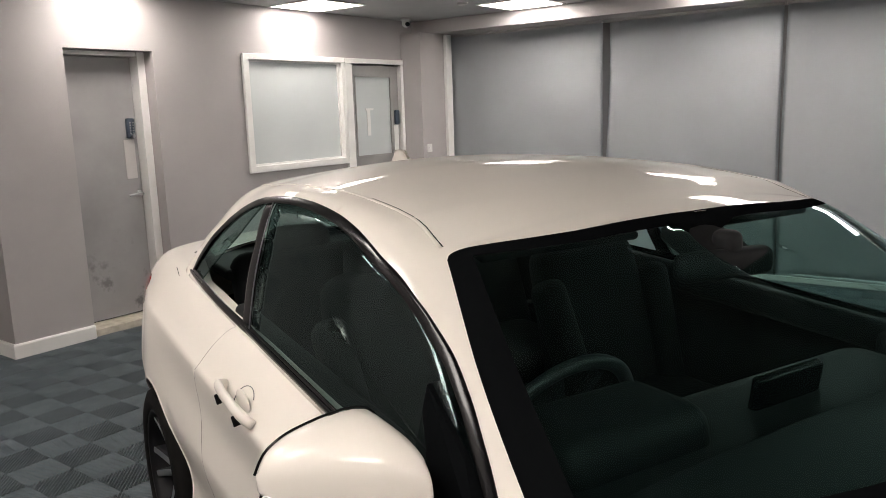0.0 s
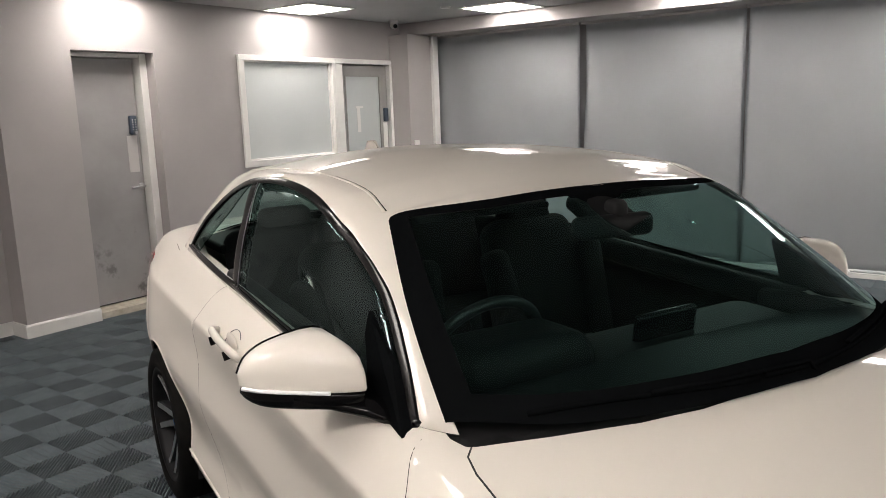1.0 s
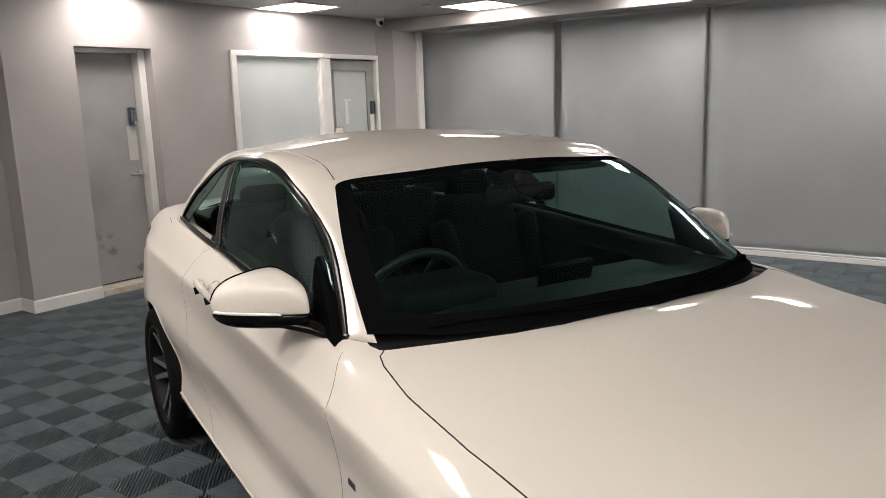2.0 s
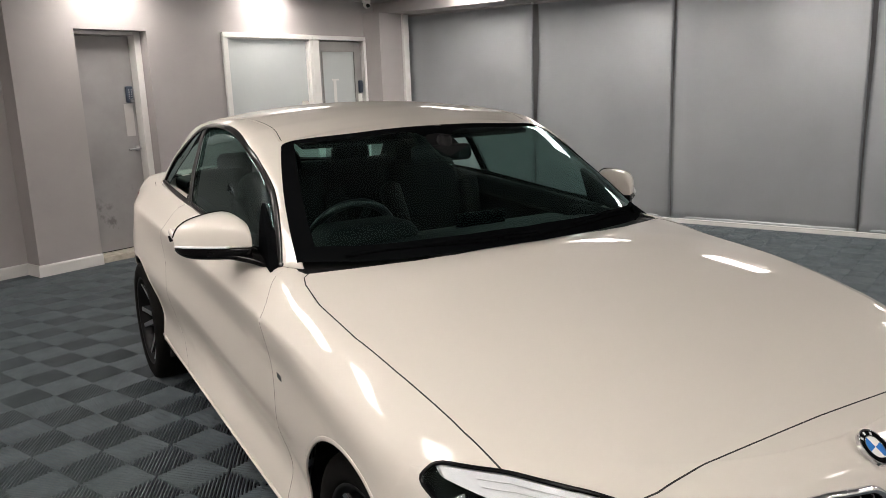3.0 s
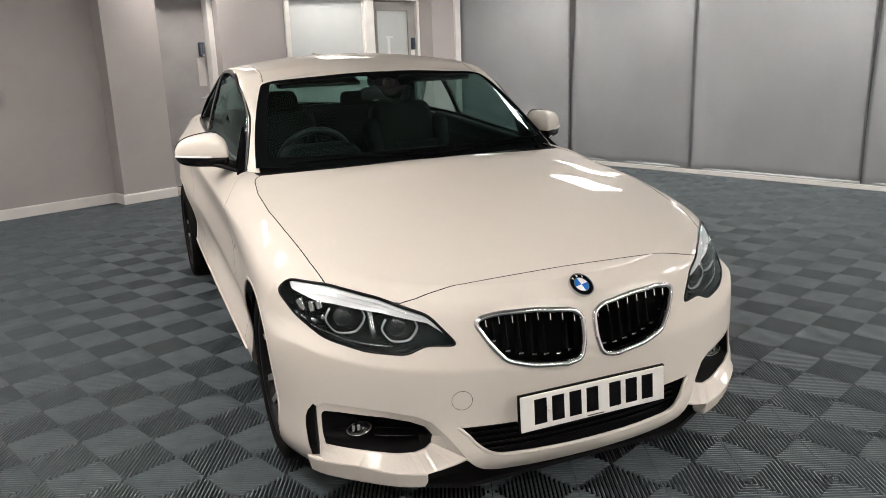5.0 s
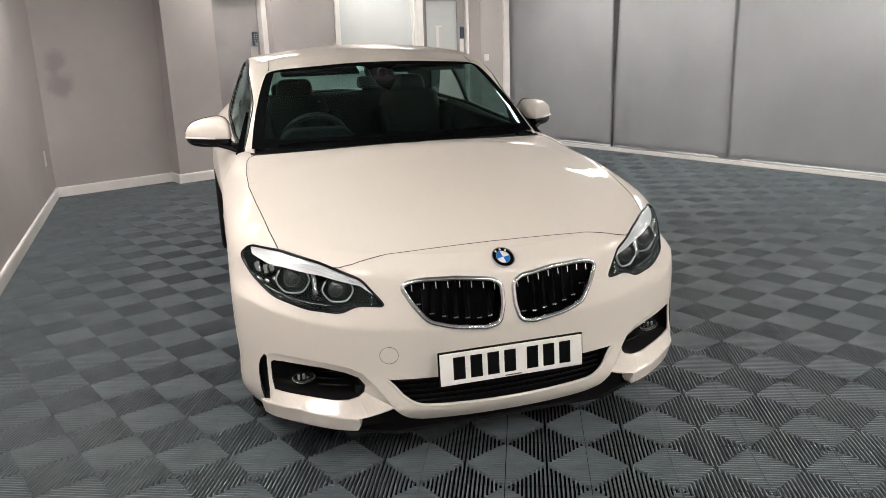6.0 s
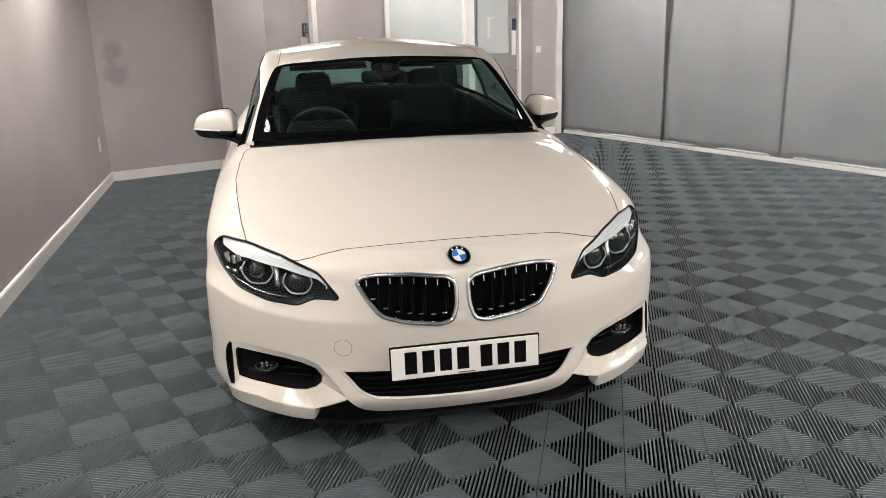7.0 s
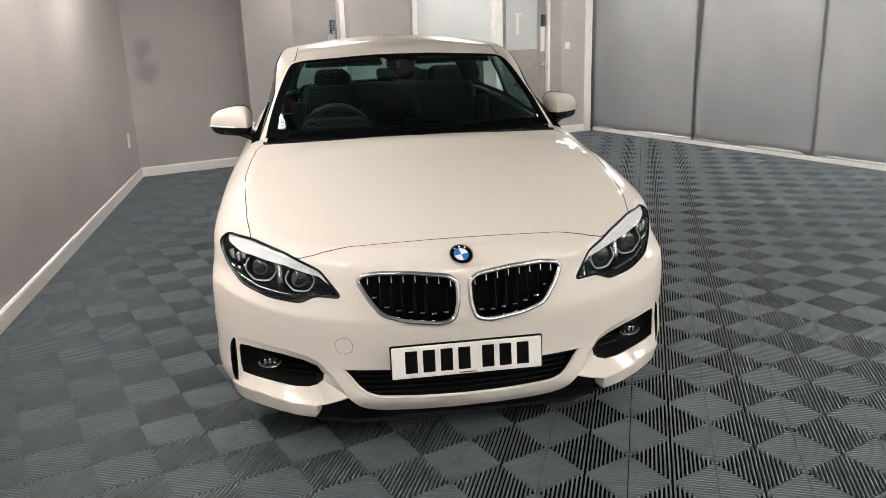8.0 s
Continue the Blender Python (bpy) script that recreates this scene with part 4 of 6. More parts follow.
for s in (1, -1):
    part("window_trim", band([beside(*p) for p in resample(FRAME, True, 0.012)], s, True, 0.0125, 0.0035), M_GLOSS, car, "gloss black window surround", smooth=True)
    part("pillar_trim", band([beside(v + 0.032, z) for v, z in resample([(2.657, 1.03), (2.69, 1.12), (2.72, 1.22), (2.752, 1.345)], False, 0.02)], s, False, 0.034, 0.002), M_GLOSS, car, "gloss black centre pillar", smooth=True)
    front = [p for p in FRAME if p[0] < 2.68 + (p[1] - 1.05) * 0.33]
    back = [p for p in FRAME if p[0] > 2.70 + (p[1] - 1.05) * 0.33]
    part("door_window", pane(front, s, -0.003), M_SIDEGLASS, car, "dark green tinted door window", smooth=True)
    part("quarter_window", pane(back, s, -0.003), M_REARGLASS, car, "dark green tinted rear side window", smooth=True)
    part("door_lining", take(low, 5, side=s, gap=0.0, rim=0.0, lift=-0.02, merge=0.0), M_SOFT, car, "dark door lining", smooth=True)
    # roof ditch beside the roof panel
    ditch = [above(u, v) for u, v in resample([(0.57, 2.008), (0.558, 2.09), (0.552, 2.22), (0.555, 2.6), (0.54, 3.0), (0.52, 3.28)], False, 0.03)]
    part("roof_ditch", band(ditch[:11], s, False, 0.0016, 0.0006), M_GAP, car, "dark seam beside the roof panel", smooth=True)
    part("roof_strip", band([(q + Vector((0.006, 0, -0.001)), n) for q, n in ditch], s, False, 0.004, 0.0022), M_PAINT, car, smooth=True)
    part("quarter_seam", band([above(u, v, LOW_TREE) for u, v in resample([(0.735, 3.66), (0.758, 3.52)], False, 0.02)], s, False, 0.0012, 0.0006), M_GAP, car, "short dark joint behind the rear side window", smooth=True)
    # shut lines, as dark beads for the shade in the gaps, and arch lips
    line = [above(u, v, LOW_TREE) for u, v in resample([(0.001 if u == 0 else u, v) for u, v in HOOD[1:-6]], False, 0.015)]
    shown = [i for i, (q, n) in enumerate(line) if not (q.y < 0.7 and inside((q.x, q.z), LAMP))]
    cut = next((k for k in range(1, len(shown)) if shown[k] > shown[k - 1] + 1), None)
    for run in ((shown[:cut], shown[cut:]) if cut else (shown,)):
        part("hood_seam", band([line[i] for i in run], s, False, 0.0019, 0.0007), M_GAP, car, "dark shut line of the bonnet", smooth=True)
    for pts in (DOOR_FRONT[:-1], DOOR_REAR):
        part("door_seam", band([touch(LOW_TREE, (2, v, z), (-1, 0, 0)) for v, z in resample(rounded_line(pts), False, 0.015)], s, False, 0.0010 if pts is not DOOR_REAR else 0.0006, 0.0004), M_GAP, car, "dark shut line of the door", smooth=True)
    for v in AXLES:
        lip = [touch(LOW_TREE, (2, v + (ARCH + 0.002) * math.cos(a), 0.325 + (ARCH + 0.002) * math.sin(a)), (-1, 0, 0)) for a in np.linspace(-0.12, math.pi + 0.12, 60)]
        part("arch_lip", band([(q - n * 0.002, n) for q, n in [x for x in lip if x]], s, False, 0.007, 0.004), M_PAINT, car, smooth=True)


# ---------------------------------------------------------------- car: fittings
def sweep(path, closed, rx, ry, up_dir, seg=8):
    """A bead of oval section along a path; up_dir: which way its height points."""
    bm = bmesh.new()
    n = len(path)
    rings = []
    for i, p in enumerate(path):
        a = path[i - 1] if (i or closed) else p
        b = path[(i + 1) % n] if (i < n - 1 or closed) else p
        t = (Vector(b) - Vector(a)).normalized()
        h = Vector(up_dir) - t * t.dot(Vector(up_dir))
        h.normalize()
        w = t.cross(h)
        rings.append([bm.verts.new(Vector(p) + w * rx * math.cos(2 * math.pi * k / seg) + h * ry * math.sin(2 * math.pi * k / seg)) for k in range(seg)])
    for i in range(n if closed else n - 1):
        r, q = rings[i], rings[(i + 1) % n]
        for k in range(seg):
            bm.faces.new((r[k], r[(k + 1) % seg], q[(k + 1) % seg], q[k]))
    if not closed:
        bm.faces.new(rings[0])
        bm.faces.new(rings[-1])
    bmesh.ops.recalc_face_normals(bm, faces=bm.faces)
    return bm


def lump(size, bevel, m=None, seg=4, shape=None, bm=None):
    """A rounded block, shaped by a function of its corner points before the edges are rounded."""
    bm = bm or bmesh.new()
    vs = bmesh.ops.create_cube(bm, size=1.0)["verts"]
    for v in vs:
        v.co = Vector((v.co.x * size[0], v.co.y * size[1], v.co.z * size[2]))
        if shape:
            v.co = Vector(shape(v.co))
    es = list({e for v in vs for e in v.link_edges})
    r = bmesh.ops.bevel(bm, geom=es, offset=bevel, segments=seg, affect="EDGES", profile=0.5)
    if m:
        bmesh.ops.transform(bm, matrix=m, verts=list({v for f in r["faces"] for v in f.verts} | {v for v in vs if v.is_valid}))
    return bm


def lathe(profile, seg=48):
    """A body turned about the x axis from (x, radius) pairs."""
    bm = bmesh.new()
    rings = [[bm.verts.new((x, r * math.cos(2 * math.pi * k / seg), r * math.sin(2 * math.pi * k / seg))) for k in range(seg)] for x, r in profile]
    for a, b in zip(rings, rings[1:]):
        for k in range(seg):
            bm.faces.new((a[k], a[(k + 1) % seg], b[(k + 1) % seg], b[k]))
    bmesh.ops.recalc_face_normals(bm, faces=bm.faces)
    return bm


def span(poly, u):
    """Lowest and highest point of an outline at one place."""
    zs = [y0 + (y1 - y0) * (u - x0) / (x1 - x0) for (x0, y0), (x1, y1) in zip(poly, poly[1:] + poly[:1]) if (x0 - u) * (x1 - u) < 0]
    return (min(zs), max(zs)) if zs else None


def kidney_grille(s):
    """Chrome ringed grille with upright black slats in front of a dark backing."""
    g = new("grille")
    g.parent = car
    g["label"] = "black slatted grille in a chrome surround"
    ring = []
    for p in resample(rounded(KIDNEY, 0.02), True, 0.012):
        c, n = nose(p.x * s, p.y)
        ring.append(c + n * 0.004)
    part("surround", sweep(ring, True, 0.0088, 0.009, (0, -1, 0), 10), M_CHROME, g, smooth=True)
    inner = [c + Vector((0, 0.016, 0)) for c in ring]
    part("inner_ring", sweep(inner, True, 0.006, 0.012, (0, -1, 0), 8), M_GLOSS, g, smooth=True)
    bm = bmesh.new()
    box(bm, min(0.012 * s, 0.36 * s), max(0.012 * s, 0.36 * s), 0.135, 0.145, 0.49, 0.695)
    part("backing", bm, M_UNDER, g)
    for i in range(8):
        u = 0.042 + i * 0.040
        lo, hi = span(KIDNEY, u)
        y0, y1 = nose(u, lo + 0.008)[0].y + 0.062, nose(u, hi - 0.008)[0].y + 0.062
        bm = bmesh.new()
        for w, z, y in ((0.0045, lo + 0.006, y0), (0.0045, hi - 0.006, y1)):
            for dx, dy in ((-w, 0.035), (-w, 0.004), (-0.001, 0.0), (0.001, 0.0), (w, 0.004), (w, 0.035)):
                bm.verts.new((u * s + dx, y + dy, z))
        bm.verts.ensure_lookup_table()
        for k in range(6):
            bm.faces.new([bm.verts[j] for j in (k, (k + 1) % 6, 6 + (k + 1) % 6, 6 + k)])
        bm.faces.new(bm.verts[:6])
        bm.faces.new(bm.verts[6:])
        bmesh.ops.recalc_face_normals(bm, faces=bm.faces)
        part("slat", bm, M_UNDER, g)
        y = nose(u, hi - 0.02)[0].y + 0.008
        part("slat_tip", lump((0.0035, 0.006, 0.022), 0.001, Matrix.Translation((u * s, y, hi - 0.022)) @ Matrix.Rotation(radians(-14), 4, "X")), M_CHROME, g)
    for i in range(7):
        u = 0.062 + i * 0.040
        lo, hi = span(KIDNEY, u)
        bm = bmesh.new()
        y = nose(u, lo + 0.02)[0].y + 0.022
        box(bm, u * s - 0.008, u * s + 0.008, y, y + 0.01, lo + 0.022, lo + 0.027)
        part("clip", bm, M_CHROME, g)
    return g


def headlight(s):
    """Clear lens over a black bowl with two ringed projectors, a white brow and a side reflector."""
    h = new("headlight")
    h.parent = car
    h["label"] = "dark headlight with two projectors and white rings"
    part("lens", take(low, 2, side=s, gap=0.002, rim=0.006, lift=0.001), M_LENS, h, "clear lamp glass", smooth=True)
    edge = [nose(p.x * s, p.y)[0] for p in resample(rounded(LAMP, 0.02), True, 0.012)]
    part("seal", sweep([c + Vector((0, 0.002, 0)) for c in edge], True, 0.005, 0.005, (0, -1, 0), 6), M_GLOSS, h, smooth=True)
    # bowl: the lamp's outline drawn back and in
    bm = bmesh.new()
    mid = sum(edge, Vector()) / len(edge)
    rows = []
    for k, (d, f) in enumerate(((0.004, 1.0), (0.03, 0.985), (0.065, 0.95), (0.095, 0.8), (0.10, 0.4), (0.10, 0.0))):
        rows.append([bm.verts.new((mid.x + (c.x - mid.x) * f - 0.02 * s * (d / 0.1), (c.y if f > 0.9 else mid.y * (1 - f) + c.y * f) + d, mid.z + (c.z - mid.z) * f)) for c in edge])
    n = len(edge)
    for a, b in zip(rows, rows[1:]):
        for i in range(n):
            bm.faces.new((a[i], a[(i + 1) % n], b[(i + 1) % n], b[i]))
    bmesh.ops.recalc_face_normals(bm, faces=bm.faces)
    bmesh.ops.reverse_faces(bm, faces=bm.faces)
    part("bowl", bm, M_BOWL, h, "dark grey lamp bowl", smooth=True)
    # brow along the upper edge
    brow = [(0.812, 0.752), (0.72, 0.746), (0.60, 0.721), (0.485, 0.677), (0.44, 0.632)]
    bm = bmesh.new()
    rings = []
    pts = resample(brow, False, 0.015)
    for i, p in enumerate(pts):
        f = i / (len(pts) - 1)
        w = 0.036 * (1 - f**2.4) * min(1, 0.45 + f * 4) + 0.004
        a, b = nose(p.x * s, p.y)[0], nose(p.x * s, p.y - w)[0]
        rings.append([bm.verts.new(a + Vector((0, 0.009, 0))), bm.verts.new(b + Vector((0, 0.012, 0))), bm.verts.new(b + Vector((0, 0.03, 0.0))), bm.verts.new(a + Vector((0, 0.03, 0)))])
    for r, q in zip(rings, rings[1:]):
        for k in range(4):
            bm.faces.new((r[k], r[(k + 1) % 4], q[(k + 1) % 4], q[k]))
    bm.faces.new(rings[0])
    bm.faces.new(rings[-1])
    bmesh.ops.recalc_face_normals(bm, faces=bm.faces)
    part("brow", bm, M_DRL, h, "white light strip along the upper edge", smooth=False)
    for u, z, r in ((0.552, 0.640, 0.050), (0.69, 0.664, 0.056)):
        c = nose(u * s, z)[0]
        c = Vector((c.x, c.y + 0.04, c.z))
        ring = []
        for k in range(48):
            a = 2 * math.pi * k / 48
            q = r * (1 - 0.05 * abs(math.sin(3 * a)))
            ring.append(c + Vector((q * math.cos(a), 0.35 * s * q * math.cos(a) * (1 if s > 0 else 1), q * math.sin(a) * (0.98 if math.sin(a) > 0 else 0.92))))
        ring = ring[19:] + ring[:6]
        part("ring", sweep(ring, False, 0.0027, 0.007, (0, -1, 0), 8), M_RING, h, "white light ring open at its top", smooth=True)
        bm = bmesh.new()
        bmesh.ops.create_uvsphere(bm, u_segments=24, v_segments=14, radius=0.034, matrix=Matrix.Translation(c + Vector((0, 0.016, 0))) @ Matrix.Diagonal((1, 0.6, 1, 1)))
        part("projector", bm, M_MIRRORLENS, h, "dark projector lens", smooth=True)
        part("bezel", lathe_at(c + Vector((0, 0.01, 0)), [(0.0, r - 0.004), (0.008, r - 0.007), (0.01, r - 0.012), (0.02, r - 0.014), (0.022, 0.032), (0.035, 0.028)]), M_LAMPMETAL, h, smooth=True)
    # side reflector towards the wing
    for u, z, w, t, r in ((0.752, 0.698, 0.020, 0.026, 18), (0.772, 0.690, 0.018, 0.034, 10), (0.797, 0.692, 0.022, 0.040, 24), (0.772, 0.652, 0.022, 0.014, -8), (0.797, 0.655, 0.024, 0.012, -20), (0.748, 0.664, 0.014, 0.016, 30)):
        a = nose(u * s, z)[0] + Vector((0, 0.024, 0))
        part("reflector", lump((w, 0.014, t), 0.005, Matrix.Translation(a) @ Matrix.Rotation(radians(50 * s), 4, "Z") @ Matrix.Rotation(radians(r * s), 4, "Y")), M_SILVER, h, "silver side reflector", smooth=True)
    # chrome gleam along the bowl's foot and the web between the rings
    foot = [nose(u * s, z)[0] + Vector((0, 0.03, 0)) for u, z in ((0.80, 0.645), (0.76, 0.628), (0.70, 0.606), (0.64, 0.597), (0.585, 0.592))]
    part("bowl_edge", sweep(resample(foot, False, 0.015), False, 0.002, 0.006, (0, -1, 0), 6), M_LAMPMETAL, h, "dark chrome edge along the lamp's foot", smooth=True)
    web = [nose(0.622 * s, z)[0] + Vector((0, 0.045, 0)) for z in (0.70, 0.67, 0.64, 0.61)]
    part("web", sweep(web, False, 0.010, 0.004, (0, -1, 0), 8), M_LAMPMETAL, h, "dark chrome web between the rings", smooth=True)
    for drop, cut in ((0.010, -5), (0.021, -9)):
        line = [nose(p.x * s, p.y - drop)[0] + Vector((0, 0.0095, 0)) for p in pts[3:cut]]
        part("brow_line", sweep(line, False, 0.0008, 0.0012, (0, -1, 0), 6), M_ALLOY, h, smooth=True)
    return h


def lathe_at(c, prof):
    bm = lathe([(x, r) for x, r in prof], 32)
    bmesh.ops.transform(bm, matrix=Matrix.Translation(c) @ Matrix.Rotation(radians(90), 4, "Z"), verts=bm.verts)
    return bm


M_MIRRORLENS = mat("dark projector glass", (0.02, 0.022, 0.025), 0.03, coat=1.0)
for s in (1, -1):
    kidney_grille(s)
    headlight(s)

# lower intake
g = new("lower_grille")
g.parent = car
g["label"] = "black mesh of the lower air intake"
part("backing", boxes((-0.42, 0.42, 0.14, 0.15, 0.20, 0.345)), M_UNDER, g)
for i in range(5):
    z = 0.242 + i * 0.02
    bm = bmesh.new()
    pts = [Vector((u, nose(u, 0.3)[0].y + 0.05, z)) for u in np.linspace(-0.38, 0.38, 15)]
    part("slat", sweep(pts, False, 0.003, 0.006, (0, -1, 0), 6), M_SOFT, g)
part("upper_return", sweep([nose(u, 0.346)[0] + Vector((0, 0.014, 0.004)) for u in np.linspace(-0.42, 0.42, 25)], False, 0.014, 0.005, (0, 0, 1), 6), M_PAINT, g, smooth=True)
edge = rounded_line([(0.43, 0.345), (0.405, 0.32), (0.376, 0.285), (0.34, 0.259), (0.30, 0.248), (0.2, 0.244), (0.1, 0.242), (0.0, 0.241)])
edge = edge + [(-u, z) for u, z in edge[-2::-1]]
part("lip_edge", sweep([nose(u, z)[0] + Vector((0, 0.006, 0)) for u, z in edge], False, 0.006, 0.008, (0, -1, 0), 8), M_PAINT, g, "white rounded edge of the intake", smooth=True)
edge = rounded_line([(0.412, 0.248), (0.38, 0.218), (0.345, 0.198), (0.29, 0.189), (0.15, 0.188), (0.0, 0.188)])
edge = edge + [(-u, z) for u, z in edge[-2::-1]]
part("lower_lip", sweep([nose(u, z)[0] + Vector((0, 0.009, 0.002)) for u, z in edge], False, 0.006, 0.010, (0, -1, 0), 10), M_PAINT, g, "white lip along the bumper's foot", smooth=True)


def side_intake(s):
    """White bezel falling back to a dark pocket with a fog lamp, a black slot beside it and a blade below."""
    g = new("side_intake")
    g.parent = car
    g["label"] = "black side air intake with a fog lamp and white blade"
    pairs = []
    for i, a in enumerate(BEZEL):
        b = BEZEL[(i + 1) % len(BEZEL)]
        pairs += [[x + (y - x) * f for x, y in zip(a, b)] for f in (0, 0.25, 0.5, 0.75)]
    outer, inner = [], []
    for u, z, d, u1, z1, d1 in pairs:
        p, n = nose(u * s, z)
        outer.append(p + n * d)
        p, n = nose(u1 * s, z1)
        inner.append(p + Vector((0, d1, 0)))
    mid = sum(inner, Vector()) / len(inner)
    n = len(outer)
    for name, rows, material, text in (
        ("bezel", [[q + Vector((0, 0.006, 0)) for q in outer], outer, [a * 0.9 + b * 0.1 + Vector((0, 0.001, 0)) for a, b in zip(outer, inner)], [a * 0.5 + b * 0.5 + Vector((0, 0.001, 0)) for a, b in zip(outer, inner)], [a * 0.1 + b * 0.9 for a, b in zip(outer, inner)], inner, [b + Vector((0, 0.008, 0)) for b in inner]], M_PAINT, "white sloping surround of the intake"),
        ("pocket", [[mid + (b - mid) * f + Vector((0, d + (mid.y - b.y) * (1 - f), 0)) for b in inner] for d, f in ((0.007, 1.005), (0.04, 0.98), (0.10, 0.95), (0.11, 0.5), (0.11, 0.0))], M_SOFT, ""),
    ):
        bm = bmesh.new()
        vs = [[bm.verts.new(q) for q in row] for row in rows]
        for a, b in zip(vs, vs[1:]):
            for i in range(n):
                f = bm.faces.new((a[i], a[(i + 1) % n], b[(i + 1) % n], b[i]))
        bmesh.ops.remove_doubles(bm, verts=bm.verts, dist=1e-5)
        bmesh.ops.recalc_face_normals(bm, faces=bm.faces)
        if sum(f.normal.y * f.calc_area() for f in bm.faces) > 0:
            bmesh.ops.reverse_faces(bm, faces=bm.faces)
        part(name, bm, material, g, text, smooth=name == "pocket")
    c = nose(0.686 * s, 0.335)[0] + Vector((0, 0.07, -0.012))
    fog = lathe_at(c, [(0.03, 0.02), (0.0, 0.036), (-0.004, 0.038), (-0.006, 0.035), (0.008, 0.030), (0.010, 0.0)])
    for v in fog.verts:
        v.co.z = c.z + (v.co.z - c.z) * 0.6
    part("fog_lamp", fog, M_BLACK, g, "small dark fog lamp", smooth=True)
    for k in (-1, 0, 1):
        part("fog_reflector", lump((0.012, 0.008, 0.024), 0.003, Matrix.Translation(c + Vector((k * 0.017, 0.002, 0.0))), 2), M_CHROME, g, "bright fog lamp facet", smooth=True)
    part("fog_rim", sweep([c + Vector((0.039 * math.cos(a), -0.004, 0.024 * math.sin(a))) for a in np.linspace(math.pi * 0.95, math.pi * 2.05, 20)], False, 0.0016, 0.002, (0, -1, 0), 6), M_CHROME, g, "bright lower rim of the fog lamp", smooth=True)
    # dark cells of the pocket's mesh
    for k in range(4):
        z = 0.295 + 0.024 * k
        part("mesh_bar", sweep([nose(u * s, z)[0] + Vector((0, 0.085, 0)) for u in np.linspace(0.53, 0.64, 6)], False, 0.003, 0.004, (0, -1, 0), 6), M_GLOSS, g, smooth=True)
    # black slot: a channel behind its opening
    edge = [nose(u * s, z)[0] for u, z in SLOT]
    bm = bmesh.new()
    vs = [[bm.verts.new(q + Vector((-0.004 * s * (d > 0), d, 0))) for q in edge] for d in (0.0, 0.03, 0.06)]
    for a, b in zip(vs, vs[1:]):
        for i in range(len(edge)):
            bm.faces.new((a[i], a[(i + 1) % len(edge)], b[(i + 1) % len(edge)], b[i]))
    bm.faces.new(vs[-1])
    part("air_slot", bm, M_GAP, g, "narrow black air slot")
    # blade: front edge, foot and back
    bm = bmesh.new()
    rings = []
    for u, zt, zb, d in ((0.524, 0.213, 0.172, 0.010), (0.535, 0.2145, 0.156, 0.011), (0.57, 0.219, 0.159, 0.015), (0.607, 0.224, 0.163, 0.018), (0.66, 0.234, 0.170, 0.018), (0.704, 0.242, 0.176, 0.018), (0.75, 0.2415, 0.178, 0.016), (0.790, 0.240, 0.177, 0.014), (0.812, 0.238, 0.175, 0.010), (0.832, 0.234, 0.172, 0.004)):
        p, n = nose(u * s, zt)
        h = Vector((n.x, n.y, 0)).normalized()
        f = p + n * d
        rings.append([bm.verts.new(q) for q in (
            f - h * 0.05 + Vector((0, 0, 0.004)), f + Vector((0, 0, -0.0006)), f + h * 0.001 + Vector((0, 0, -0.005)),
            Vector((f.x, f.y, zb + 0.006)) - h * 0.012, Vector((f.x, f.y, zb)) - h * 0.017, Vector((f.x, f.y, zb + 0.004)) - h * 0.05)])
    for r, q in zip(rings, rings[1:]):
        for k in range(6):
            bm.faces.new((r[k], r[(k + 1) % 6], q[(k + 1) % 6], q[k]))
    bm.faces.new(rings[0])
    bm.faces.new(rings[-1])
    bmesh.ops.recalc_face_normals(bm, faces=bm.faces)
    part("blade", bm, M_PAINT, g, "white bladed lip under the intake")
    return g


for s in (1, -1):
    side_intake(s)

# towing eye cover
c, n = nose(-0.416, 0.433)
part("tow_cover", sweep([nose(-0.416 + 0.03 * math.cos(a), 0.433 + 0.03 * math.sin(a))[0] for a in np.linspace(0, 2 * math.pi, 33)[:-1]], True, 0.0008, 0.0008, (0, -1, 0), 6), M_GREYALLOY, car, "round towing eye cover")

# badge: black ring, blue and white quarters
b = new("badge")
b.parent = car
b["label"] = "round badge of black ring and blue and white quarters"
c, n = nose(0.0, 0.722)
turn = Matrix.Translation(c + n * 0.002) @ n.to_track_quat("Z", "Y").to_matrix().to_4x4()


def disc(r0, r1, z0, z1, a0=0.0, a1=2 * math.pi, seg=40):
    bm = bmesh.new()
    angs = np.linspace(a0, a1, seg + 1)
    rows = [[bm.verts.new((r * math.cos(a), r * math.sin(a), z)) for a in angs] for r, z in ((r1, z0), (r1, z1), (r0, z1))]
    for p, q in zip(rows, rows[1:]):
        for k in range(seg):
            bm.faces.new((p[k], p[k + 1], q[k + 1], q[k]))
    bmesh.ops.remove_doubles(bm, verts=bm.verts, dist=1e-5)
    bmesh.ops.recalc_face_normals(bm, faces=bm.faces)
    return bm


def put(bm, m):
    bmesh.ops.transform(bm, matrix=m, verts=bm.verts)
    return bm


